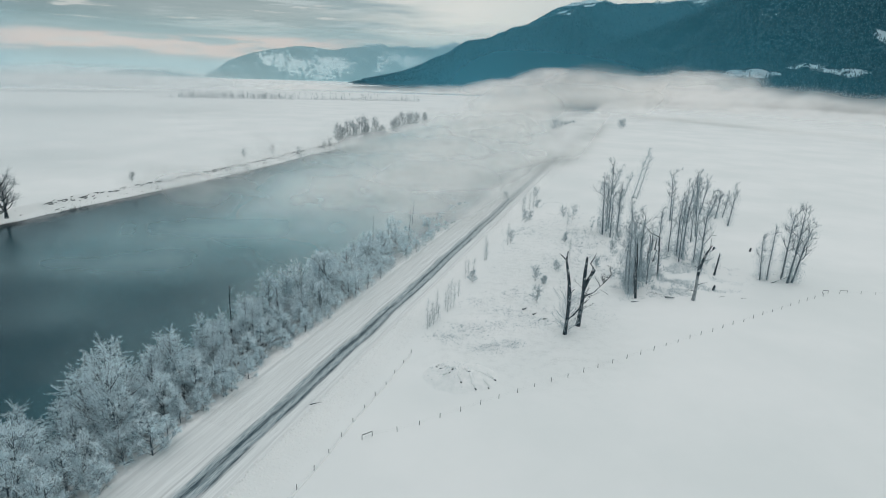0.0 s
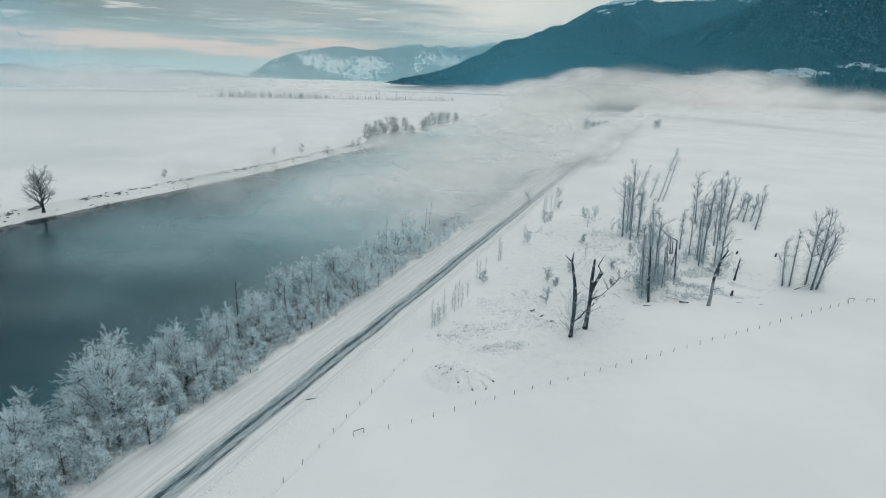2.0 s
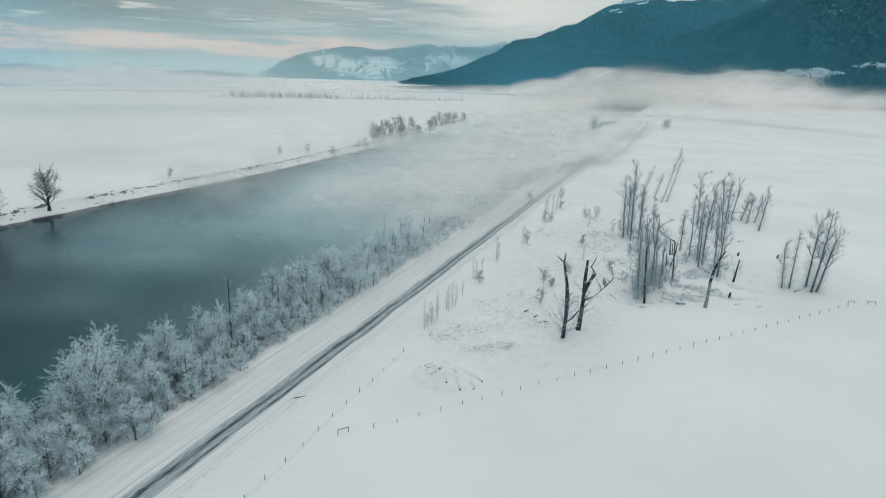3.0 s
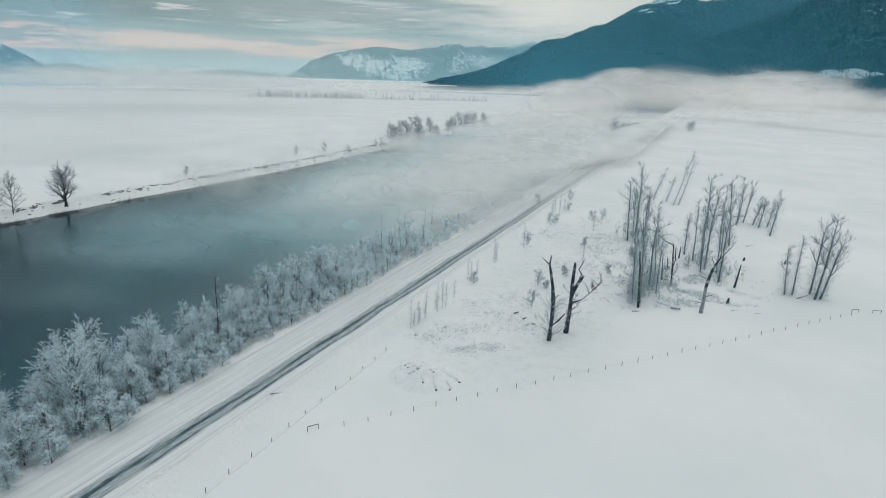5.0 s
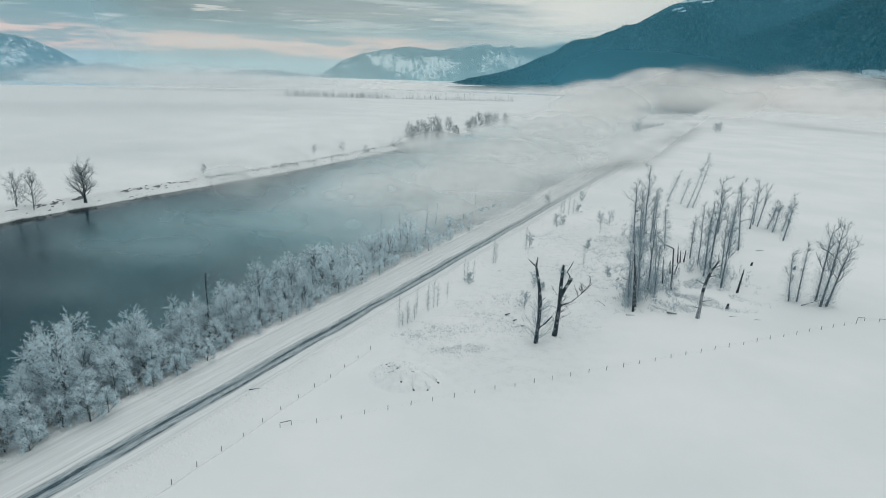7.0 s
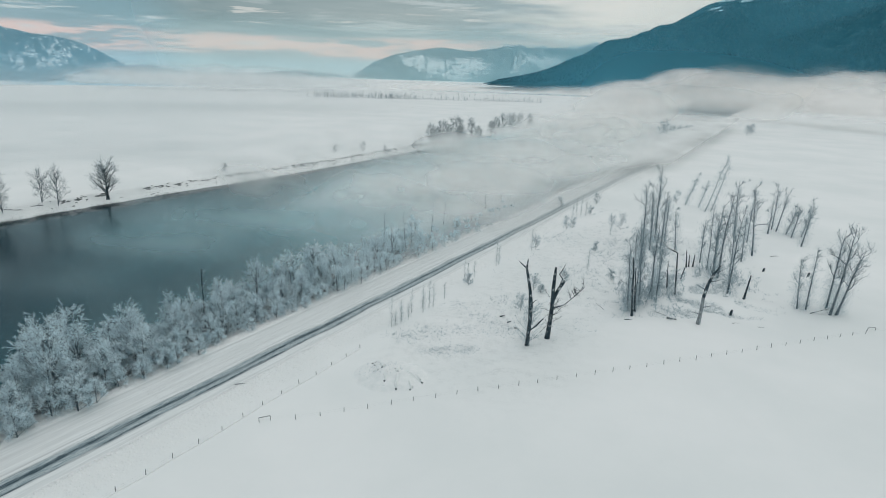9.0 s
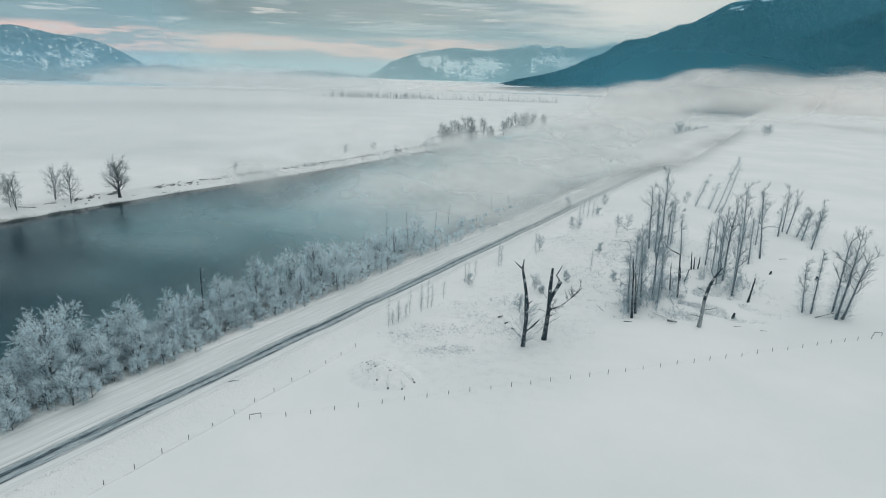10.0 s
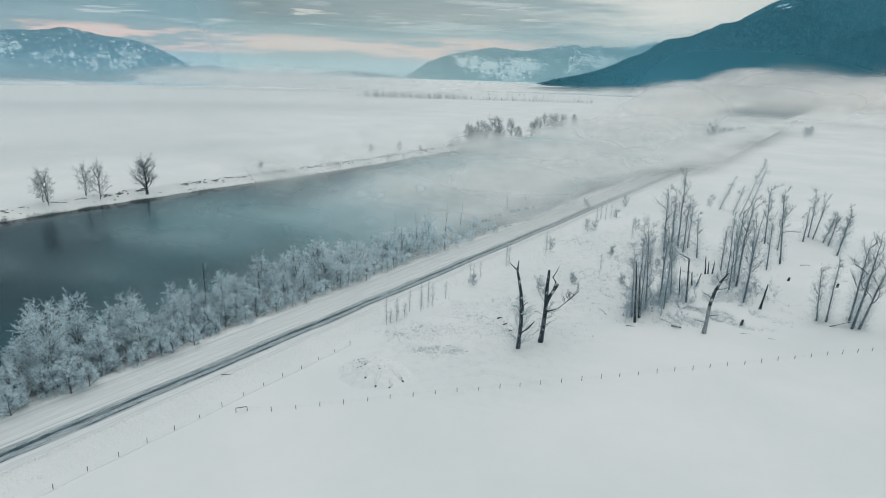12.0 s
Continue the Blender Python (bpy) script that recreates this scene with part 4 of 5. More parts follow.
def cottonwood(x, y, h, lx=0.0, ly=0.0, girth=0.26, first=0.45, limbs=11, reach=5.0, fur=70, label=GROVE, bark=None):
    """A tall crooked trunk, dark forking limbs in its upper half, and a soft fur of frosted shoots round its foot."""
    rng = random.Random(int(x * 10 + y))
    bark = bark or GROVE_BARK
    ob = thing("cottonwood", (x, y, ground_at(x, y) - 0.15), label, "tree", "cottonwoods of the grove")
    n, wood, crown, shoots = 9, ([], []), ([], []), ([], [])
    stem, sway = [], Vector((0, 0, 0))
    for i in range(n + 1):
        f = i / n
        if i: sway += Vector((rng.uniform(-1, 1), rng.uniform(-1, 1), 0)) * 0.012 * h
        stem.append(Vector((lx * f, ly * f, h * f)) + sway * f)
    tube(wood, stem, [girth * (1.25 if i == 0 else 1 - 0.86 * (i / n) ** 1.2) for i in range(n + 1)], 6)
    trunk = part("trunk", wood, bark, ob, soft=True)
    first *= 0.85
    count = max(4, int(limbs * 0.8))
    for j in range(count):
        f = first + (0.97 - first) * (j + rng.random()) / count
        p, d = along(stem, f)
        w = 2.4 * j + rng.uniform(-0.8, 0.8)
        way = Vector((math.cos(w), math.sin(w), rng.uniform(0.5, 1.7))).normalized()
        size = reach * rng.uniform(0.8, 1.45) * (1 - 0.40 * (f - first) / (1 - first))
        pts = chain(rng, p, way, size, 5, 0.42, 0.16)
        r = max(0.035, girth * 0.55 * (1 - 0.62 * f))
        branch, lines = ([], []), [pts]
        tube(branch, pts, [r * (1 - 0.8 * i / 5) for i in range(6)], 5, False)
        for _ in range(3):
            g = rng.uniform(0.25, 0.85)
            q, qd = along(pts, g)
            fork = chain(rng, q, (qd + 0.8 * any_way(rng, 0.4)).normalized(), size * rng.uniform(0.3, 0.55), 3, 0.3, 0.08)
            tube(branch, fork, [r * (1 - 0.7 * g) * k for k in (0.75, 0.55, 0.35, 0.12)], 4, False)
            lines.append(fork)
        part("limb", branch, bark, trunk, soft=True)
        for line in lines:
            for _ in range(8):
                q, qd = along(line, rng.uniform(0.1, 1.0))
                sd = (qd + 0.9 * any_way(rng, 0.25)).normalized()
                L = rng.uniform(0.6, 1.5)
                spike(crown, q, sd, L, 0.042)
                for _k in range(4):
                    spike(crown, q + sd * L * rng.uniform(0.2, 1.0), (sd + 0.9 * any_way(rng, 0.2)).normalized(), rng.uniform(0.3, 0.8), 0.026)
    part("crown", crown, CROWN_TWIG if bark is GROVE_BARK else PALE_TWIG, ob, "spray of fine half-frosted twigs")
    for _ in range(int(fur * 9)):
        q, qd = along(stem, 0.02 + 0.86 * rng.random() ** 1.2)
        sd, L = any_way(rng, 0.35), 0.6 + 3.0 * rng.random() ** 1.6
        spike(shoots, q, sd, L, 0.028)
        for _k in range(4):
            spike(shoots, q + sd * L * rng.uniform(0.25, 1.0), (sd + 0.9 * any_way(rng, 0.1)).normalized(), L * 0.45, 0.025)
    part("frosted_growth", shoots, FUZZ, ob, "fine frosted shoots round the trunk")
    return ob


cottonwood(58.8, 170.2, 19.8, -1.5, -0.5, 0.24, 0.35, 9, 3.0, 110)
cottonwood(62.4, 176.9, 25.0, -1.2, -0.5, 0.28, 0.4, 12, 4.6, 130)
cottonwood(66.4, 184.7, 22.7, -0.2, -0.1, 0.30, 0.45, 11, 5.2, 90)
cottonwood(69.8, 192.1, 16.9, -1.6, -0.6, 0.20, 0.5, 6, 2.2, 50)
cottonwood(90.5, 209.3, 29.4, -0.4, -0.1, 0.32, 0.4, 14, 5.5, 120)
cottonwood(90.1, 213.2, 24.9, -1.7, -0.6, 0.27, 0.4, 12, 4.5, 120)
cottonwood(90.7, 194.7, 25.5, 0.4, 0.1, 0.30, 0.4, 12, 5.0, 120)
cottonwood(109.1, 241.9, 27.9, -2.4, -0.8, 0.30, 0.45, 12, 5.0, 80)
cottonwood(108.7, 270.3, 24.4, -1.6, -0.5, 0.27, 0.4, 12, 5.0, 90)
cottonwood(125.0, 281.2, 13.6, -0.2, -0.1, 0.26, 0.5, 5, 2.0, 30)
cottonwood(129.0, 290.5, 19.8, -0.3, -0.1, 0.24, 0.5, 10, 4.2, 50)
cottonwood(129.9, 287.1, 18.2, 3.0, 1.0, 0.24, 0.5, 9, 4.2, 40)
cottonwood(132.7, 282.8, 11.7, 2.9, 1.0, 0.18, 0.35, 10, 3.2, 60)
cottonwood(133.3, 277.7, 13.4, 2.6, 0.9, 0.20, 0.4, 10, 3.4, 60)
cottonwood(132.9, 263.4, 18.7, 2.3, 0.8, 0.24, 0.4, 11, 3.6, 70)
cottonwood(138.3, 280.8, 12.0, 2.2, 0.7, 0.18, 0.4, 8, 3.0, 50)
cottonwood(108.3, 187.0, 15.6, -1.6, -0.5, 0.19, 0.4, 8, 2.6, 70)
cottonwood(110.7, 187.2, 19.2, -0.3, -0.1, 0.22, 0.55, 5, 2.2, 60)
cottonwood(116.3, 184.6, 25.4, 2.4, 0.8, 0.34, 0.4, 13, 6.0, 110)
cottonwood(118.2, 185.3, 19.5, 3.7, 1.2, 0.33, 0.4, 12, 6.5, 90)
cottonwood(116.8, 189.2, 24.5, 0.7, 0.2, 0.30, 0.4, 12, 5.5, 110)
cottonwood(105.6, 319.2, 27.5, 8.2, 2.2, 0.24, 0.65, 7, 3.0, 50, label="slanting cottonwood pale with frost and painted haze from foot to top", bark=HAZED_FROST_BARK)
cottonwood(108.5, 320.4, 26.7, 7.2, 1.9, 0.22, 0.65, 7, 3.0, 50, label="slanting cottonwood pale with frost and painted haze from foot to top", bark=HAZED_FROST_BARK)
cottonwood(104.0, 328.0, 15.0, 3.4, 0.4, 0.20, 0.5, 6, 2.0, 40, label="slanting cottonwood pale with frost and painted haze from foot to top", bark=HAZED_FROST_BARK)
cottonwood(98.0, 332.0, 17.0, 4.4, 0.4, 0.18, 0.5, 6, 2.0, 60, label="slanting cottonwood pale with frost and painted haze from foot to top", bark=HAZED_FROST_BARK)
cottonwood(69.0, 240.8, 24.7, -1.7, -0.5, 0.28, 0.4, 12, 5.2, 130)
cottonwood(74.5, 251.4, 30.0, -1.9, -0.5, 0.30, 0.45, 13, 5.5, 130)
cottonwood(76.0, 243.5, 21.5, -0.4, -0.1, 0.24, 0.45, 9, 3.0, 90)
cottonwood(80.5, 237.2, 17.3, -1.9, -0.5, 0.20, 0.5, 5, 2.0, 60)
cottonwood(87.5, 225.3, 15.8, -0.5, -0.1, 0.20, 0.4, 8, 2.6, 60)

for x, y, h, g in ((61.0, 173.0, 21, 0.2), (60.2, 178.5, 22, 0.2), (67.5, 179.5, 19, 0.18), (72.0, 246.0, 24, 0.22), (71.0, 236.0, 20, 0.2), (78.0, 250.0, 19, 0.18),
                   (87.8, 205.0, 22, 0.2), (92.8, 204.0, 24, 0.22), (88.5, 217.5, 23, 0.2), (103.0, 232.0, 19, 0.2), (112.0, 262.0, 20, 0.2)):
    cottonwood(x, y, h, -0.03 * h, -0.01 * h, g, 0.4, 7, 3.2, 60, label="slender bare cottonwood with frosted twigs in deep snow")

STUB = "broken dark dead trunk standing in snow"


def stub(x, y, h, lx=0.0, ly=0.0, girth=0.3, limbs=2, reach=1.2, seed=None, fur=4, label=STUB):
    apart = []
    geo = grow(int(x * 7 + y) if seed is None else seed, h, (lx, ly), girth, 0.55, limbs, reach, 0.8, 2, 2, 0.5, 0.04, 0.3, fur, 0.03, True, 7, apart=apart)
    return tree("dead_tree", x, y, geo, DEAD_BARK, TWIG, label, "dead trunks of the grove", category="dead tree", limbs=apart)


stub(59.7, 166.0, 17.5, -1.6, -0.6, 0.34, 4, 1.6)
stub(60.8, 170.2, 12.3, -1.2, -0.5, 0.34, 2, 1.0)
stub(72.4, 193.6, 9.2, -0.9, -0.4, 0.25)
stub(76.7, 204.6, 4.8, -0.6, -0.3, 0.30, 1)
stub(77.9, 204.0, 4.6, 1.0, 0.3, 0.26, 1)
stub(81.9, 218.8, 6.7, -0.7, -0.3, 0.28, 0)
stub(82.8, 219.2, 4.7, -0.3, -0.1, 0.26, 0)
stub(84.2, 219.8, 4.7, 0.2, 0.0, 0.28, 0)
stub(94.5, 190.6, 7.8, 0.9, 0.2, 0.36, 1, 0.6)

# ---- two blackened dead trunks near the fence ----
big = thing("dead_tree", (32.9, 138.4, ground_at(32.9, 138.4) - 0.2), "blackened dead cottonwood trunk with snapped forked top", "dead tree", "dead trunks by the fence")
w, c = ([], []), ([], [])
rng = random.Random(3)
stem = [Vector(v) for v in ((0, 0, 0), (0.1, 0, 3), (0.3, 0.1, 7), (0.2, 0, 11), (-0.2, 0, 14.5), (-0.9, -0.1, 18), (-1.4, -0.2, 20.2), (-1.2, -0.3, 22.6))]
tube(w, stem, (0.60, 0.46, 0.46, 0.56, 0.38, 0.34, 0.26, 0.12), 8)
limbs = (([stem[6], Vector((-2.4, -0.4, 21.1)), Vector((-3.3, -0.6, 22.0))], (0.22, 0.15, 0.07)),
         ([stem[3], Vector((1.2, 0.2, 12.2)), Vector((1.6, 0.3, 12.3))], (0.14, 0.10, 0.05)),
         ([Vector((0.1, 0, 4)), Vector((1.8, 0.2, 5.5)), Vector((3.4, 0.4, 7.6))], (0.30, 0.22, 0.12)))
for _ in range(60):
    a = rng.uniform(0, 6.28)
    pts = chain(rng, along(stem, rng.uniform(0.0, 0.4))[0], Vector((math.cos(a), math.sin(a), 0.7)).normalized(), rng.uniform(2.5, 6.5), 4, 0.2, 0.10)
    tube(c, pts, (0.045, 0.04, 0.035, 0.025, 0.012), 3, False)
    for _k in range(16):
        p, d = along(pts, rng.uniform(0.2, 1))
        spike(c, p, (d + 0.8 * any_way(rng, 0.2)).normalized(), rng.uniform(0.7, 1.8), 0.032)
trunk = part("trunk", w, DEAD_BARK, big, soft=True)
for pts, radii in limbs:
    g = ([], [])
    tube(g, pts, radii, 6)
    part("limb", g, DEAD_BARK, trunk, soft=True)
part("sucker_growth", c, FUZZ, big, "frosted sucker shoots at the foot")
big = thing("dead_tree", (37.95, 144.1, ground_at(38, 144) - 0.2), "blackened dead cottonwood trunk split into a fork", "dead tree", "dead trunks by the fence")
w, c = ([], []), ([], [])
stem = [Vector(v) for v in ((-0.5, 0, 0), (-0.2, 0, 3.5), (0, 0, 7), (0.1, 0, 10.5), (0.0, 0, 14), (0.1, 0, 17), (0.2, 0, 19.3))]
tube(w, stem, (0.72, 0.54, 0.50, 0.50, 0.46, 0.38, 0.27), 8)
branch = [Vector((0.3, 0, 8.5)), Vector((3.0, 0.5, 9.6)), Vector((5.5, 0.9, 12.2)), Vector((7.6, 1.3, 14.6))]
limbs = (([Vector((0.1, 0, 10.5)), Vector((1.0, 0.1, 13)), Vector((2.2, 0.2, 15.4)), Vector((2.5, 0.2, 16.0))], (0.44, 0.42, 0.42, 0.32)),
         ([Vector((1.4, 0.1, 14)), Vector((2.0, 0, 16.5)), Vector((1.2, 0, 17.6)), Vector((2.0, 0, 19.2)), Vector((2.5, 0, 20.6))], (0.2, 0.18, 0.15, 0.1, 0.04)),
         (branch, (0.24, 0.18, 0.12, 0.05)))
for root, lo, hi, count, size in ((branch, 0.4, 1.0, 14, 2.4), (stem, 0.1, 0.5, 22, 4.0)):
    for _ in range(count):
        p, d = along(root, rng.uniform(lo, hi))
        pts = chain(rng, p, (d * 0.5 + any_way(rng, 0.3)).normalized(), size * rng.uniform(0.5, 1.2), 3, 0.25, 0.06)
        tube(c, pts, (0.06, 0.05, 0.035, 0.012), 3, False)
        for _k in range(12):
            p, d = along(pts, rng.uniform(0.2, 1))
            spike(c, p, (d + 0.8 * any_way(rng, 0.1)).normalized(), rng.uniform(0.6, 1.4), 0.06)
trunk = part("trunk", w, DEAD_BARK, big, soft=True)
for pts, radii in limbs:
    g = ([], [])
    tube(g, pts, radii, 6)
    part("limb", g, DEAD_BARK, trunk, soft=True)
part("side_growth", c, DARK_TWIG, big, "thin frosted side branches")

# leaning dead trunk with a few branches
lean = thing("dead_tree", (77.2, 165.9, ground_at(77, 166) - 0.2), "leaning dead trunk, frosted below and dark above", "dead tree", "dead trunks of the grove")
w, c = ([], []), ([], [])
stem = [Vector(v) for v in ((0, 0, 0), (0.2, 0, 4), (0.3, 0.2, 8), (1.0, 0.4, 12), (2.2, 0.7, 15), (3.6, 1.0, 17.2))]
low = ([], [])
tube(low, stem[:3], (0.62, 0.46, 0.44), 8, False)
tube(w, stem[2:], (0.44, 0.44, 0.28, 0.12), 8)
for f, way, size in ((0.15, (-1, 0, 0.1), 3.0), (0.25, (1, 0.2, 0.3), 4.0), (0.5, (-1, 0, 0.6), 3.0), (0.62, (1, 0, 0.4), 3.0), (0.8, (1, 0.2, 0.1), 3.0), (0.9, (0.3, 0, 1), 3.5), (0.75, (-0.7, 0, 1), 3.0)):
    pts = chain(rng, along(stem, f)[0], Vector(way).normalized(), size, 4, 0.2, 0.05)
    c, g = ([], []), ([], [])
    tube(g, pts, (0.12, 0.1, 0.08, 0.05, 0.02), 4, False)
    part("limb", g, DEAD_BARK, lean, soft=True)
    for _k in range(22):
        p, d = along(pts, rng.uniform(0.2, 1))
        spike(c, p, (d + 0.9 * any_way(rng, 0.2)).normalized(), rng.uniform(0.5, 1.3), 0.055)
    part("twig_spray", c, FUZZ, lean)
part("trunk", low, BARK, lean, "frost-covered lower trunk", True)
part("dead_top", w, DEAD_BARK, lean, "bare dark upper trunk", True)

# snapped trunk whose top hangs over sideways, covered in snow
snap = thing("snapped_tree", (74.0, 187.8, ground_at(74, 188) - 0.2), "snapped thin tree, its snow-laden top bent over sideways", "dead tree")
w, c = ([], []), ([], [])
tube(w, [Vector((0, 0, 0)), Vector((-0.3, 0, 5)), Vector((-0.7, 0, 10)), Vector((-1.0, 0, 13.9))], (0.3, 0.26, 0.24, 0.2), 7)
over = [Vector((-1.0, 0, 13.9)), Vector((-4.0, 0.2, 15.2)), Vector((-6.0, 0.6, 17.2)), Vector((-8.6, 1.0, 18.5))]
tube(w, over, (0.24, 0.2, 0.15, 0.08), 6)
tube(c, [v + Vector((0, -0.05, 0.17)) for v in over], (0.14, 0.24, 0.2, 0.08), 6)
part("trunk", w, DEAD_BARK, snap, soft=True)
part("snow_ridge", c, CAP, snap, "snow lying along the bent top", True)

# tangled low brush under the grove
brush_rng = random.Random(41)
geo = ([], [])
for _ in range(4600):
    x, y = brush_rng.gauss(75, 11), brush_rng.gauss(190, 18)
    if y < 0.25 * x + 150 or noise.noise((x * 0.12, y * 0.12, 6)) < -0.05: continue
    z = ground_at(x, y) - 0.1
    for _k in range(9):
        spike(geo, Vector((x + brush_rng.uniform(-0.6, 0.6), y + brush_rng.uniform(-0.6, 0.6), z)), any_way(brush_rng, 0.7), brush_rng.uniform(0.4, 1.7), brush_rng.uniform(0.03, 0.06))
for _ in range(90):
    x, y, k = brush_rng.choice(((60, 173, 5), (64, 182, 6), (72, 192, 8), (71, 242, 7), (88, 206, 7), (92, 200, 6)))
    x, y = brush_rng.gauss(x, k * 0.6), brush_rng.gauss(y, k * 0.8)
    merge(geo, tufts[brush_rng.choice((1, 2, 3, 3))][1], (x, y, ground_at(x, y) - 0.1), brush_rng.uniform(0.7, 1.2), brush_rng.uniform(0, 6.28))
ob = new("grove_brush", mesh_of("grove_brush", geo[0], geo[1], PALE_TWIG))
tagged(ob, "tangled frosted brush at the feet of the grove", "brush", "", "stuff")

# ---- saplings and shrubs in the rough field ----
for x, y, h, f in ((-2.5, 139.4, 8.3, 40), (-0.9, 142.5, 5.0, 40), (-1.4, 144.0, 6.0, 40), (0.2, 145.5, 4.5, 40), (-2.0, 141.0, 4.0, 40), (4.6, 155.5, 7.0, 40), (2.2, 153.0, 5.0, 30), (9.6, 181.0, 6.0, 30), (17.0, 200.5, 7.0, 60), (42.0, 287.0, 8.0, 60), (46.5, 288.5, 7.0, 60), (40.5, 283.0, 7.0, 60), (-0.2, 150.1, 7.0, 30), (2.8, 151.2, 8.7, 40), (3.7, 154.5, 8.5, 45), (6.1, 163.1, 5.0, 20),
                   (8.7, 180.1, 7.1, 20), (11.5, 182.2, 6.4, 25), (16.3, 199.3, 9.3, 80), (26.7, 221.0, 8.9, 60), (44.3, 285.6, 9.5, 60), (56.7, 253.6, 8.5, 40), (47.5, 205.0, 7.0, 40)):
    tree("sapling", x, y, grow(int(x * 13 + y), h, (0.1, 0), 0.045, 0.15, 12, 0.9, 1.8, 2, 4, 0.6, 0.03, 0.5, f * 4, 0.02, sides=4), BARK, STRAW, "slender frosted sapling in rough snowy grass", "saplings by the road")


def shrub(x, y, h, dense=1.0, mat=None, z=None, label="rounded frosted shrub rising from the snow", group="shrubs in the field"):
    geo = grow(int(abs(x) * 11 + y), h, (0, 0), 0.05, 0.03, int(26 * dense), h * 0.50, 0.9, 6, 10, 0.55, 0.030, 0.25, 10, 0.02, sides=3, lift=0.05)
    return tree("shrub", x, y, geo, BARK, mat or PALE_TWIG, label, group, z, category="shrub")


for x, y, h in ((38.4, 258.0, 5.2), (41.0, 262, 4.0), (31.1, 178.3, 4.6), (33.5, 176.0, 2.4), (10.9, 176.4, 3.4), (61.6, 265.1, 6.0), (58.0, 270.0, 4.5), (50.3, 226.1, 3.5), (28.0, 222.5, 5.0),
                (40.0, 190.0, 3.0), (29.0, 160.0, 4.4), (66.0, 215.0, 4.0), (72.0, 228.0, 4.0), (55.0, 195.0, 3.0), (34.0, 300.0, 5.0), (52.0, 318.0, 5.0), (49.0, 290.0, 4.0), (94.0, 335.0, 6.0)):
    shrub(x, y, h)

# ---- far bank: bare trees, bushes, a clump of poplars ----
BANK = "bare dark-branched tree on the far river bank"
for x, y, z, h, spread, seed in ((-191.8, 252.6, -3.6, 15.8, 7.2, 14), (-199.1, 229.8, -2.6, 19.5, 0, 5), (-208.3, 229.8, -2.4, 17.5, 0, 6), (-208.7, 209.6, -2.4, 18.0, 0, 7), (-212.8, 210.3, -2.4, 13.5, 0, 8)):
    apart = []
    if spread:
        geo = grow(seed, h, (0.3, 0), 0.70, 0.14, 40, spread * 1.15, 1.0, 14, 15, 1.1, 0.046, 0.30, 10, 0.05, bend=0.30, split=0.5, apart=apart)
        tree("bank_tree", x, y, geo, DEAD_BARK, TWIG, "broad bare tree, dark trunk, on the snowy bank edge", "trees on the far bank", z, limbs=apart)
    else:
        geo = frost_tree(seed, h, 26, 13, 8, 1.0, 0.055, 0.22)
        tree("bank_tree", x, y, geo, GROVE_BARK, TWIG, BANK, "trees on the far bank", z)
for x, y, z, h in ((-177.3, 334.0, -0.9, 4.6), (-146.8, 437.2, -0.4, 6.0), (-107.7, 446.1, -1.6, 7.5), (-133, 462, -0.8, 6.5), (-101, 505, -1, 6), (-97, 512, -1, 8)):
    shrub(x, y, h, 1.3, TWIG, z, "round bare bush on the far snowfield", "bushes on the far bank")
for x, y, h in ((-92.7, 528.3, 20.3), (-89, 531, 18), (-85.3, 537.1, 24.0), (-81, 545, 20), (-76.3, 551.8, 27.1), (-73.5, 563.6, 25.0), (-70, 556, 17), (-64.8, 584.3, 23.0), (-60, 596, 14),
                (-52.5, 626.0, 18.6), (-49, 640, 21), (-44.9, 655.9, 24.2), (-40, 672, 22), (-36.7, 688.3, 24.0), (-31, 700, 22), (-22, 742, 20)):
    geo = frost_tree(int(y), h, 24, 13, 9, 1.1, 0.085, 0.34)
    tree("poplar", x, y, geo, GROVE_BARK, TWIG, "bare poplar in a clump on the far bank", "poplars on the far bank", -1.3)
# pale bark and twigs carry the fog at the road's far end
for x, y, h in ((119.4, 651.9, 24), (124, 662, 20), (128.9, 673.8, 24), (135, 690, 16), (141, 704, 15), (148, 716, 14), (156.4, 732.3, 14), (164, 752, 13), (237.4, 800.6, 13.4), (248.6, 821.9, 13.8), (243, 812, 11)):
    geo = frost_tree(int(y), h, 16, 9, 6, 1.2, 0.11, 0.28)
    tree("roadside_tree", x, y, geo, HAZED_FROST_BARK, PALE_TWIG, "frosted bare tree beside the road, fog paled into its colour", "trees at the road's far end", 0)

# ---- far tree lines across the plain ----
row_rng = random.Random(5)
plume = [grow(700 + k, h, (0, 0), 0.3, 0.15, 6, h * 0.26, 1.6, 1, 4, 2.2, 0.28, 0.3, 3, sides=3) for k, h in enumerate((11, 14, 17))]


def tree_line(x0, y0, x1, y1, gap, spread, sizes, mat, label, thin=0.0):
    geo = ([], [])
    n = int(math.hypot(x1 - x0, y1 - y0) / gap)
    for i in range(n):
        if row_rng.random() < thin: continue
        f = (i + row_rng.random()) / n
        g = plume[row_rng.randrange(3)]
        x, y = x0 + (x1 - x0) * f + row_rng.uniform(-spread, spread), y0 + (y1 - y0) * f + row_rng.uniform(-spread, spread)
        k, w = row_rng.uniform(*sizes), row_rng.uniform(0, 6.28)
        merge(geo, g[0], (x, y, -0.4), k, w)
        merge(geo, g[1], (x, y, -0.4), k, w)
    ob = new("tree_line", mesh_of("tree_line", geo[0], geo[1], mat))
    return tagged(ob, label, "trees", "", "stuff")


LINE = "distant row of bare trees across the snowy plain"
tree_line(-560, 1265, -345, 1345, 1.3, 10, (0.6, 1.0), TWIG, LINE)
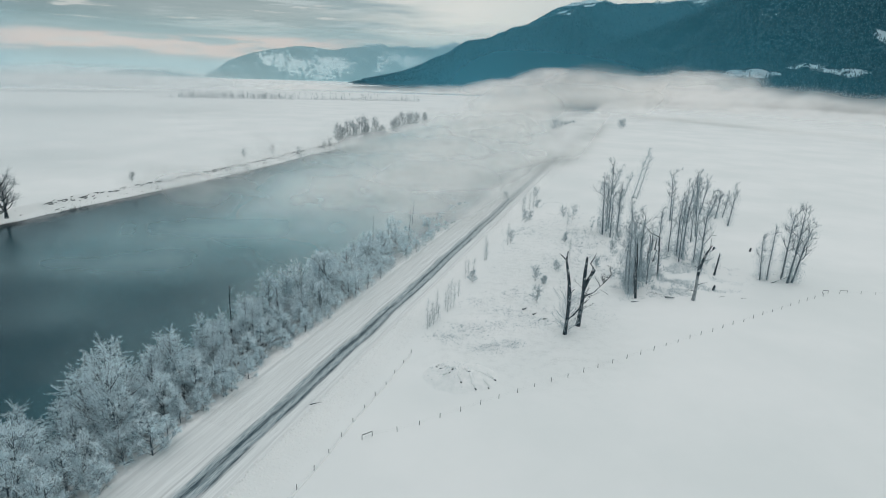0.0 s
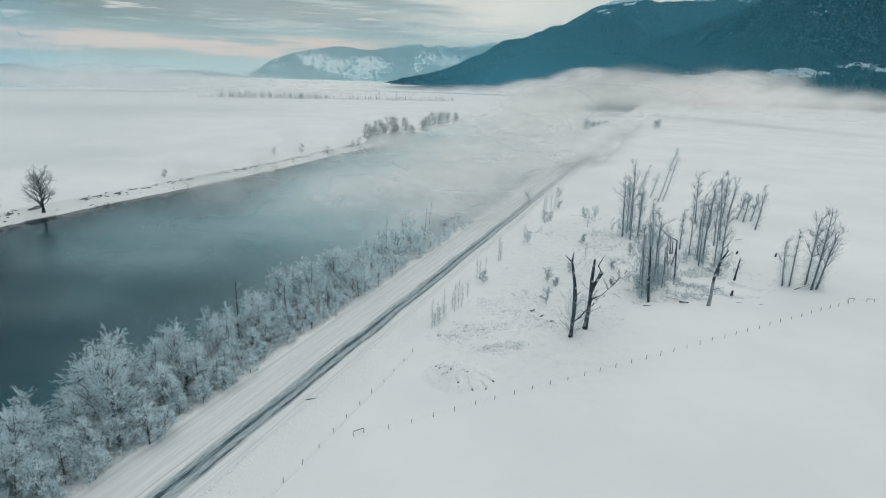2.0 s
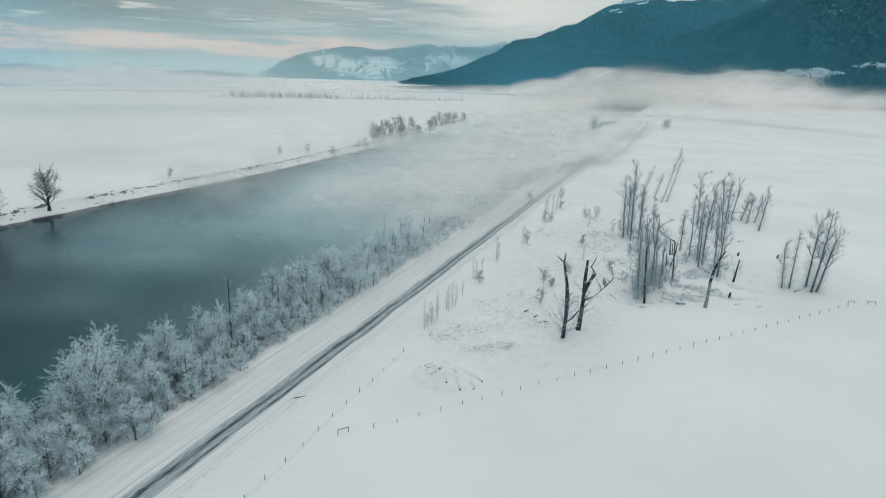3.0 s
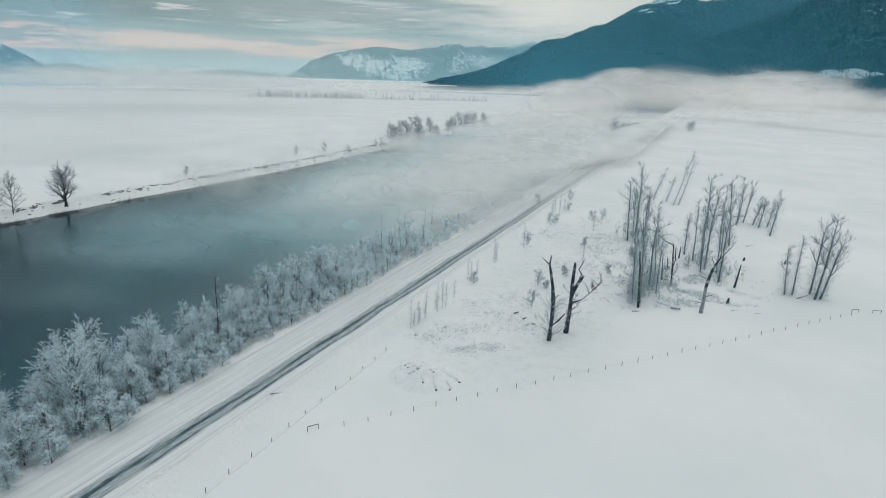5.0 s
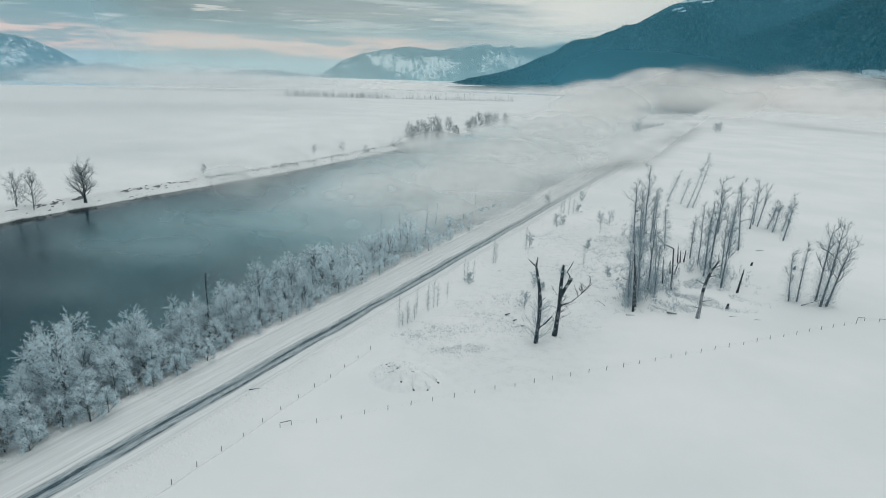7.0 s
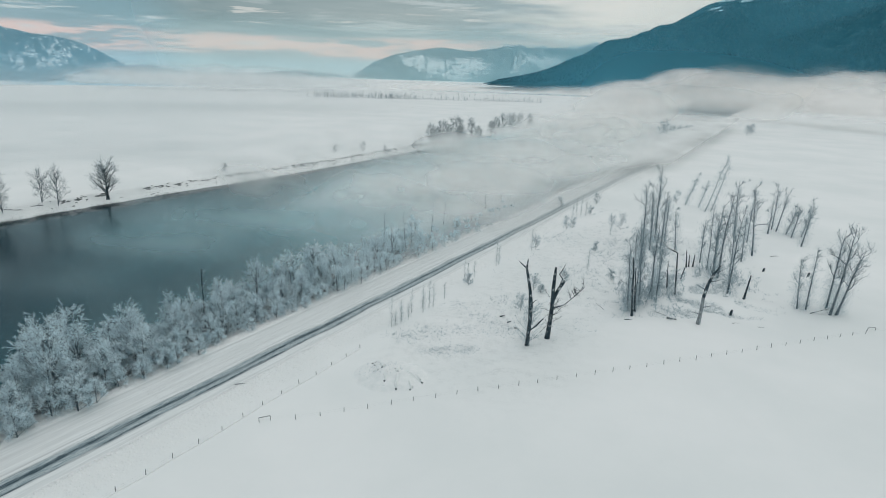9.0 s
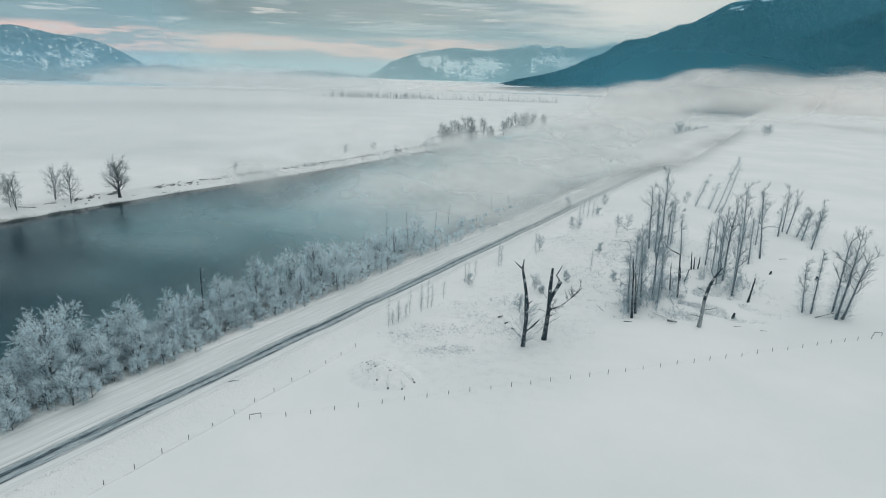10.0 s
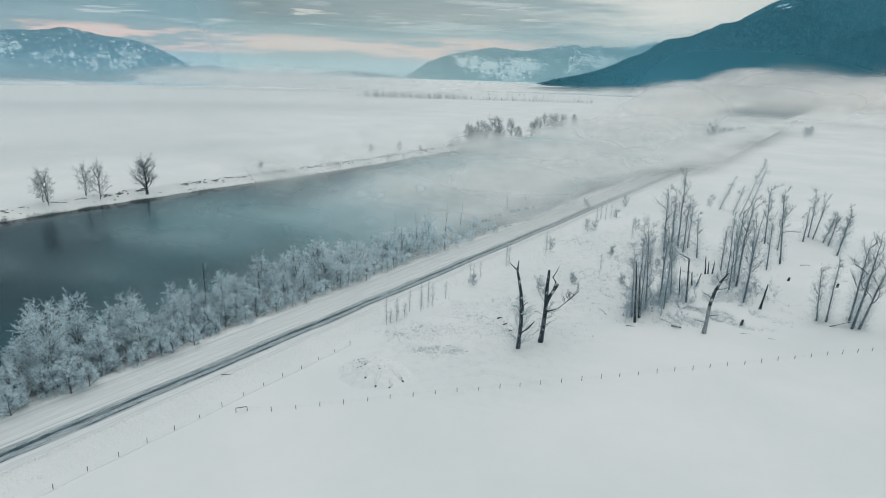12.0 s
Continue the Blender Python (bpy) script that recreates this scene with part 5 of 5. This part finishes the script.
tree_line(-345, 1345, -60, 1440, 2.2, 8, (0.35, 0.85), TWIG, LINE, 0.2)
tree_line(-600, 1255, -60, 1440, 0.9, 7, (0.14, 0.34), TWIG, "low brushy hedge at the foot of the far tree row")
tree_line(-640, 1500, -150, 1700, 6, 25, (0.4, 0.7), TWIG, LINE, 0.3)
tree_line(-1500, 1150, -900, 1700, 7, 40, (0.5, 0.9), TWIG, LINE, 0.3)
tree_line(-1900, 1500, -1000, 2100, 9, 50, (0.8, 1.2), TWIG, LINE, 0.2)
tree_line(-300, 2500, 300, 2700, 14, 60, (0.8, 1.2), TWIG, LINE, 0.2)

# conifers along the foot of the wooded mountain
geo = ([], [])
for _ in range(1500):
    a, r = radians(row_rng.uniform(17, 50)), row_rng.uniform(1750, 2350)
    x, y, h = r * math.sin(a), r * math.cos(a), row_rng.uniform(14, 26)
    if noise.noise((x * 0.006, y * 0.006, 2)) < -0.08: continue
    n = len(geo[0])
    for k in range(3):
        z0, z1, rad = h * (0.08 + 0.28 * k), h * (0.45 + 0.28 * k), h * (0.20 - 0.045 * k)
        m = len(geo[0])
        geo[0].extend((x + rad * math.cos(q * 1.0472) * row_rng.uniform(0.7, 1.1), y + rad * math.sin(q * 1.0472), z0) for q in range(6))
        geo[0].append((x, y, min(z1, h)))
        geo[1].extend((m + q, m + (q + 1) % 6, m + 6) for q in range(6))
ob = new("conifer_wood", mesh_of("conifer_wood", geo[0], geo[1], CONIFER))
tagged(ob, "dark conifer wood at the mountain's foot", "trees", "", "stuff")

# ---- crumbling edge of the far bank ----
clod_rng = random.Random(9)
geo = ([], [])
for _ in range(560):
    s = clod_rng.uniform(95, 640)
    if noise.noise((s * 0.035, 0, 4)) < -0.25 and clod_rng.random() < 0.8: continue
    crest = far_shore(s) - 7.0 + 1.8 * noise.noise((s * 0.09, 11, 0))
    u = crest + clod_rng.uniform(-0.6, 1.0) if clod_rng.random() < 0.75 else crest + clod_rng.uniform(0.5, 5.5)
    x, y = plan(u, s)
    z, n = ground_z(u, s), len(geo[0])
    lx, ly, lz, w = clod_rng.uniform(0.4, 2.6), clod_rng.uniform(0.16, 0.34), clod_rng.uniform(0.10, 0.32), math.atan2(DY, DX) + clod_rng.uniform(-0.3, 0.3)
    for k in range(12):
        a, up = k % 6 * 1.0472, k // 6
        q = clod_rng.uniform(0.7, 1.15) * (1 - 0.35 * up)
        px, py = lx * q * math.cos(a), ly * q * math.sin(a)
        geo[0].append((x + px * math.cos(w) - py * math.sin(w), y + px * math.sin(w) + py * math.cos(w), z - 0.3 + up * (lz + 0.3)))
    geo[1].extend((n + k, n + (k + 1) % 6, n + 6 + (k + 1) % 6, n + 6 + k) for k in range(6))
    geo[1].append(tuple(n + 6 + k for k in range(6)))
ob = new("bank_clods", mesh_of("bank_clods", geo[0], geo[1], EARTH))
tagged(ob, "dark earth clods along the undercut river bank", "earth", "", "stuff")

# dark brush hanging over the water at the far bank
geo = ([], [])
for s0, u0, n in ((196, -197.5, 110), (171, -198.5, 120), (152, -198.5, 110), (130, -198.5, 80), (232, -198.5, 36), (118, -198.5, 60)):
    for _ in range(n):
        s, u = s0 + clod_rng.gauss(0, 4.5), u0 + clod_rng.uniform(-2.4, 2.6)
        x, y = plan(u, s)
        z = max(ground_z(u, s), WATER - 0.2)
        for _k in range(14):
            spike(geo, Vector((x + clod_rng.uniform(-0.6, 0.6), y + clod_rng.uniform(-0.6, 0.6), z)), any_way(clod_rng, 0.5), clod_rng.uniform(0.6, 2.0), 0.13)
ob = new("bank_brush", mesh_of("bank_brush", geo[0], geo[1], DARK_TWIG))
tagged(ob, "dark brush overhanging the water on the far bank", "brush", "", "stuff")

# ---- weeds poking through the snow ----
weed_rng = random.Random(12)
geo = ([], [])
for _ in range(5200):
    u, s = weed_rng.uniform(14, 100), weed_rng.uniform(118, 330)
    keep = noise.noise((u * 0.05, s * 0.05, 0)) + 0.4 * noise.noise((u * 0.2, s * 0.2, 3)) - max(0, (u - 60) / 60) - max(0, (130 - s) / 25)
    if keep < 0.16: continue
    x, y = plan(u, s)
    if y < 0.62 * x + 118: continue
    z = ground_z(u, s)
    for _k in range(weed_rng.randint(3, 8)):
        spike(geo, Vector((x + weed_rng.uniform(-0.5, 0.5), y + weed_rng.uniform(-0.5, 0.5), z - 0.05)), any_way(weed_rng, 1.2), weed_rng.uniform(0.2, 0.7), weed_rng.uniform(0.03, 0.07))
for cx, cy, rx, ry, n in ((11.5, 128.4, 5, 2.2, 70), (15.5, 130.4, 5, 2.2, 80), (18.8, 132.0, 3.5, 2.2, 80), (8, 140, 6, 4, 120), (16, 143, 7, 4, 110), (2, 135, 4, 3, 80), (27, 146, 6, 4, 90), (20, 152, 6, 5, 90), (12, 158, 6, 6, 90), (24, 165, 6, 6, 90),
                          (45, 200, 10, 10, 200), (55, 225, 12, 10, 250), (35, 240, 10, 10, 180), (60, 245, 9, 8, 200)):
    for _ in range(n):
        x, y = weed_rng.gauss(cx, rx * 0.5), weed_rng.gauss(cy, ry * 0.5)
        z = ground_at(x, y)
        for _k in range(7):
            spike(geo, Vector((x + weed_rng.uniform(-0.3, 0.3), y + weed_rng.uniform(-0.3, 0.3), z - 0.05)), any_way(weed_rng, 0.9), weed_rng.uniform(0.25, 0.8), weed_rng.uniform(0.03, 0.06))
ob = new("weeds", mesh_of("weeds", geo[0], geo[1], PALE_TWIG))
tagged(ob, "frosted dead weeds poking through the snow", "weeds", "", "stuff")

# ---- lumps of snow thrown up along the road and over rough ground ----
lump_rng = random.Random(17)
geo = ([], [])
for _ in range(4200):
    s = lump_rng.uniform(45, 300)
    u = lump_rng.choice((lump_rng.uniform(5.2, 11.5), lump_rng.uniform(5.2, 8), lump_rng.uniform(-14.5, -12.2), lump_rng.uniform(5.2, 12)))
    x, y = plan(u, s)
    z, n, r = ground_z(u, s), len(geo[0]), lump_rng.uniform(0.10, 0.34)
    for k in range(5):
        a = k * 1.2566
        q = r * lump_rng.uniform(0.7, 1.3)
        geo[0].append((x + q * math.cos(a), y + q * math.sin(a), z - 0.05))
    geo[0].append((x, y, z + r * lump_rng.uniform(0.4, 0.9)))
    geo[1].extend((n + k, n + (k + 1) % 5, n + 5) for k in range(5))
ob = new("snow_lumps", mesh_of("snow_lumps", geo[0], geo[1], CAP, True))
tagged(ob, "lumps of ploughed and drifted snow", "snow", "", "stuff")

# ---- fences ----
post_rng = random.Random(2)


def post_mesh(h):
    g = ([], [])
    tube(g, [Vector((0, 0, -0.3)), Vector((0.01, 0, h * 0.5)), Vector((0, 0.01, h))], (0.07, 0.065, 0.06), 7)
    return mesh_of("post", g[0], g[1], POST_WOOD)


def cap_mesh(h):
    g = ([], [])
    tube(g, [Vector((0, 0, h - 0.01)), Vector((0.01, 0, h + 0.05)), Vector((0, 0, h + 0.10))], (0.075, 0.07, 0.03), 6)
    return mesh_of("snow_cap", g[0], g[1], CAP)


POSTS = [post_mesh(h) for h in (0.95, 1.1, 1.2)]
POST_CAPS = [cap_mesh(h) for h in (0.95, 1.1, 1.2)]


def fence(label, points, brace=(), drift=False):
    """Posts at the points, two frosted wires from post to post, and H-braces where two posts carry a rail."""
    x0, y0 = points[0]
    ob = thing("fence", (x0, y0, ground_at(x0, y0)), label, "fence")
    tops = []
    for x, y in points:
        z = ground_at(x, y)
        p = new("post", POSTS[post_rng.randrange(3)])
        p.parent = ob
        p.location = (x - x0, y - y0, z - ob.location.z)
        p.rotation_euler = (post_rng.uniform(-0.06, 0.06), post_rng.uniform(-0.06, 0.06), post_rng.uniform(0, 6))
        cap = new("snow_cap", POST_CAPS[POSTS.index(p.data)])
        cap.parent = p
        tops.append(Vector((x - x0, y - y0, z - ob.location.z)))
    for h in (0.45, 0.85):
        g = ([], [])
        for a, b in zip(tops, tops[1:]):
            tube(g, [a + Vector((0, 0, h)), (a + b) / 2 + Vector((0, 0, h - 0.05)), b + Vector((0, 0, h))], (0.006, 0.006, 0.006), 3, False)
        part("wire", g, WIRE, ob)
    if drift:
        g = ([], [])
        tube(g, [v + Vector((0, 0, -0.06)) for v in tops], [0.26] * len(tops), 6, False)
        part("snow_ridge", g, CAP, ob, "low ridge of drifted snow", True)
    for i, j in brace:
        g = ([], [])
        tube(g, [tops[i] + Vector((0, 0, 1.0)), tops[j] + Vector((0, 0, 1.0))], (0.08, 0.08), 6)
        part("rail", g, POST_WOOD, ob, "weathered brace rail")
    return ob


line = []
s = 20.0
while s < 141:
    line.append(plan(14.6 + post_rng.uniform(-0.25, 0.25), s))
    s += post_rng.choice((4.9, 5.0, 5.2, 2.6) if 92 < s < 108 else (4.9, 5.0, 5.2))
fence("weathered post and wire fence along the road", line, (), True)
line = [(-12.8, 90.9), (-11.1, 92.1)] + [(-6.8 + 3.99 * i + post_rng.uniform(-0.15, 0.15), 93.6 + 2.475 * i + post_rng.uniform(-0.15, 0.15)) for i in range(33)] + [(122.4, 175.4), (124.4, 175.8), (128.3, 176.0), (130.8, 176.2), (135.2, 176.1), (139.8, 175.9), (144.5, 175.8), (149, 175.7), (153.7, 175.6), (158.4, 175.5)]
fence("weathered post and wire fence across the snowfield", line, ((0, 1), (35, 36), (37, 38)))

# ---- snow-covered heap of logs ----
heap = thing("brush_pile", (5.4, 114.6, ground_at(5.4, 114.6)), "heap of logs and brush buried in snow", "brush pile")
V, F = [], []
N = 26
for j in range(N + 1):
    for i in range(N + 1):
        x, y = (i / N - 0.5) * 17, (j / N - 0.5) * 15
        f = max(0.0, 1 - math.hypot(x / 8.5, y / 7.4) ** 1.6)
        V.append((x, y, -0.15 + 2.0 * f * (1 + 0.7 * noise.noise((x * 0.35, y * 0.35, 8))) + 0.6 * f * noise.noise((x * 1.0, y * 1.0, 2))))
for j in range(N):
    for i in range(N):
        q = j * (N + 1) + i
        F.append((q, q + 1, q + N + 2, q + N + 1))
part("snow_mound", (V, F), CAP, heap, "lumpy snow mound", True)
def heap_z(x, y):
    f = max(0.0, 1 - math.hypot(x / 8.5, y / 7.4) ** 1.6)
    return -0.15 + 2.0 * f * (1 + 0.7 * noise.noise((x * 0.35, y * 0.35, 8))) + 0.6 * f * noise.noise((x * 1.0, y * 1.0, 2))


for x, y, w, L in ((3.2, 1.4, -0.95, 4.8), (4.4, 1.0, -0.8, 3.0), (2.0, -1.0, -1.05, 4.6), (0.6, 1.2, -1.3, 2.4), (4.8, -1.6, -1.0, 3.2), (-4.4, 4.2, -2.4, 1.6), (-3.2, 3.0, -2.0, 1.4), (-2.0, 1.0, -1.6, 1.6), (-0.6, -1.6, -1.2, 2.6), (-3.6, -0.6, -0.4, 1.2)):
    # a log under its ridge of snow, the dark butt showing at the lower end
    w += 0.35 * math.sin(7 * x + 3 * y)
    d = Vector((math.cos(w), math.sin(w), 0))
    p = Vector((x, y, 0))
    line_ = [p + d * L * k / 4 for k in range(5)]
    line_ = [Vector((v.x + 0.25 * math.sin(3 * v.y), v.y, heap_z(v.x, v.y) + 0.01)) for v in line_]
    g = ([], [])
    tube(g, line_, (0.12, 0.30, 0.36, 0.34, 0.22), 7)
    part("snow_ridge", g, CAP, heap, "", True)
    end, way = line_[-1] - Vector((0, 0, 0.10)), (line_[-1] - line_[-2]).normalized()
    g = ([], [])
    tube(g, [end - way * 0.8, end, end + way * 0.35], (0.20, 0.22, 0.20), 7)
    part("log", g, DEAD_BARK, heap, "dark log end jutting from snow", True)

g = ([], [])
for _ in range(150):
    x, y = clod_rng.gauss(-2.5, 2.6), clod_rng.gauss(0.6, 2.2)
    if math.hypot(x / 8.5, y / 7.4) > 0.85: continue
    for _k in range(4):
        spike(g, Vector((x, y, heap_z(x, y) - 0.05)), any_way(clod_rng, 0.5), clod_rng.uniform(0.3, 0.9), 0.035)
tagged(part("brush", g, FUZZ, heap), "fine frosted brush sticking out", kind="stuff")

# ---- fallen wood and stumps in the snow ----
def lying_log(x, y, w, L, r, rise, label, snow=True):
    z = ground_at(x, y)
    ob = thing("fallen_log", (x, y, z), label, "log", "fallen wood in the snow")
    d = Vector((math.cos(w), math.sin(w), rise)).normalized()
    g = ([], [])
    tube(g, [Vector((0, 0, r * 0.6)), d * L * 0.5 + Vector((0, 0, r * 0.6 + 0.04 * L)), d * L + Vector((0, 0, r * 0.6))], (r, r * 0.8, r * 0.45), 7)
    g[1].append(tuple(range(6, -1, -1)))
    part("log", g, DEAD_BARK, ob, soft=True)
    if snow:
        g = ([], [])
        tube(g, [Vector((0, 0, r * 1.3)), d * L * 0.5 + Vector((0, 0, r * 1.2 + 0.04 * L)), d * L * 0.95 + Vector((0, 0, r))], (r * 0.7, r * 0.75, r * 0.4), 6)
        part("snow_ridge", g, CAP, ob, "", True)
    return ob


LOG = "snow-topped dark fallen log"
lying_log(57.5, 162.8, 0.2, 2.2, 0.2, 0.0, LOG)
lying_log(69.3, 167.5, -0.5, 2.6, 0.38, 0.12, LOG)
lying_log(66.0, 172.0, -0.8, 7.0, 0.07, 0.02, LOG)
lying_log(110.8, 184.0, 0.25, 10.0, 0.17, 0.22, "slanting fallen trunk propped on a tree")
lying_log(86.5, 169.0, 0.1, 2.0, 0.06, 0.1, LOG)
lying_log(93.0, 168.5, -0.2, 1.6, 0.06, 0.1, LOG)
lying_log(52.0, 168.5, 2.4, 3.0, 0.08, 0.3, LOG)
lying_log(24.0, 153.9, 0.4, 1.4, 0.25, 0.2, LOG)
lying_log(26.4, 150.5, 0.4, 1.2, 0.22, 0.3, LOG)
lying_log(28.8, 147.6, -0.6, 1.2, 0.22, 0.3, LOG)
lying_log(116.0, 243.0, 0.3, 3.4, 0.10, 0.02, LOG)
lying_log(-24.4, 101.3, 0.2, 2.2, 0.10, 0.15, "thin dark branch lying beside the road", False)
for x, y, h in ((87.4, 175.2, 1.7), (108.0, 222.0, 1.2), (122.0, 221.0, 1.4)):
    ob = thing("stump", (x, y, ground_at(x, y)), "short dark tree stump in snow", "stump", "stumps")
    g = ([], [])
    tube(g, [Vector((0, 0, -0.2)), Vector((0.1, 0, h * 0.5)), Vector((0.3, 0.1, h))], (0.45, 0.36, 0.30), 8)
    part("wood", g, DEAD_BARK, ob, soft=True)
    g = ([], [])
    tube(g, [Vector((0.3, 0.1, h - 0.02)), Vector((0.3, 0.1, h + 0.16))], (0.30, 0.18), 8)
    part("snow_ridge", g, CAP, ob, "", True)
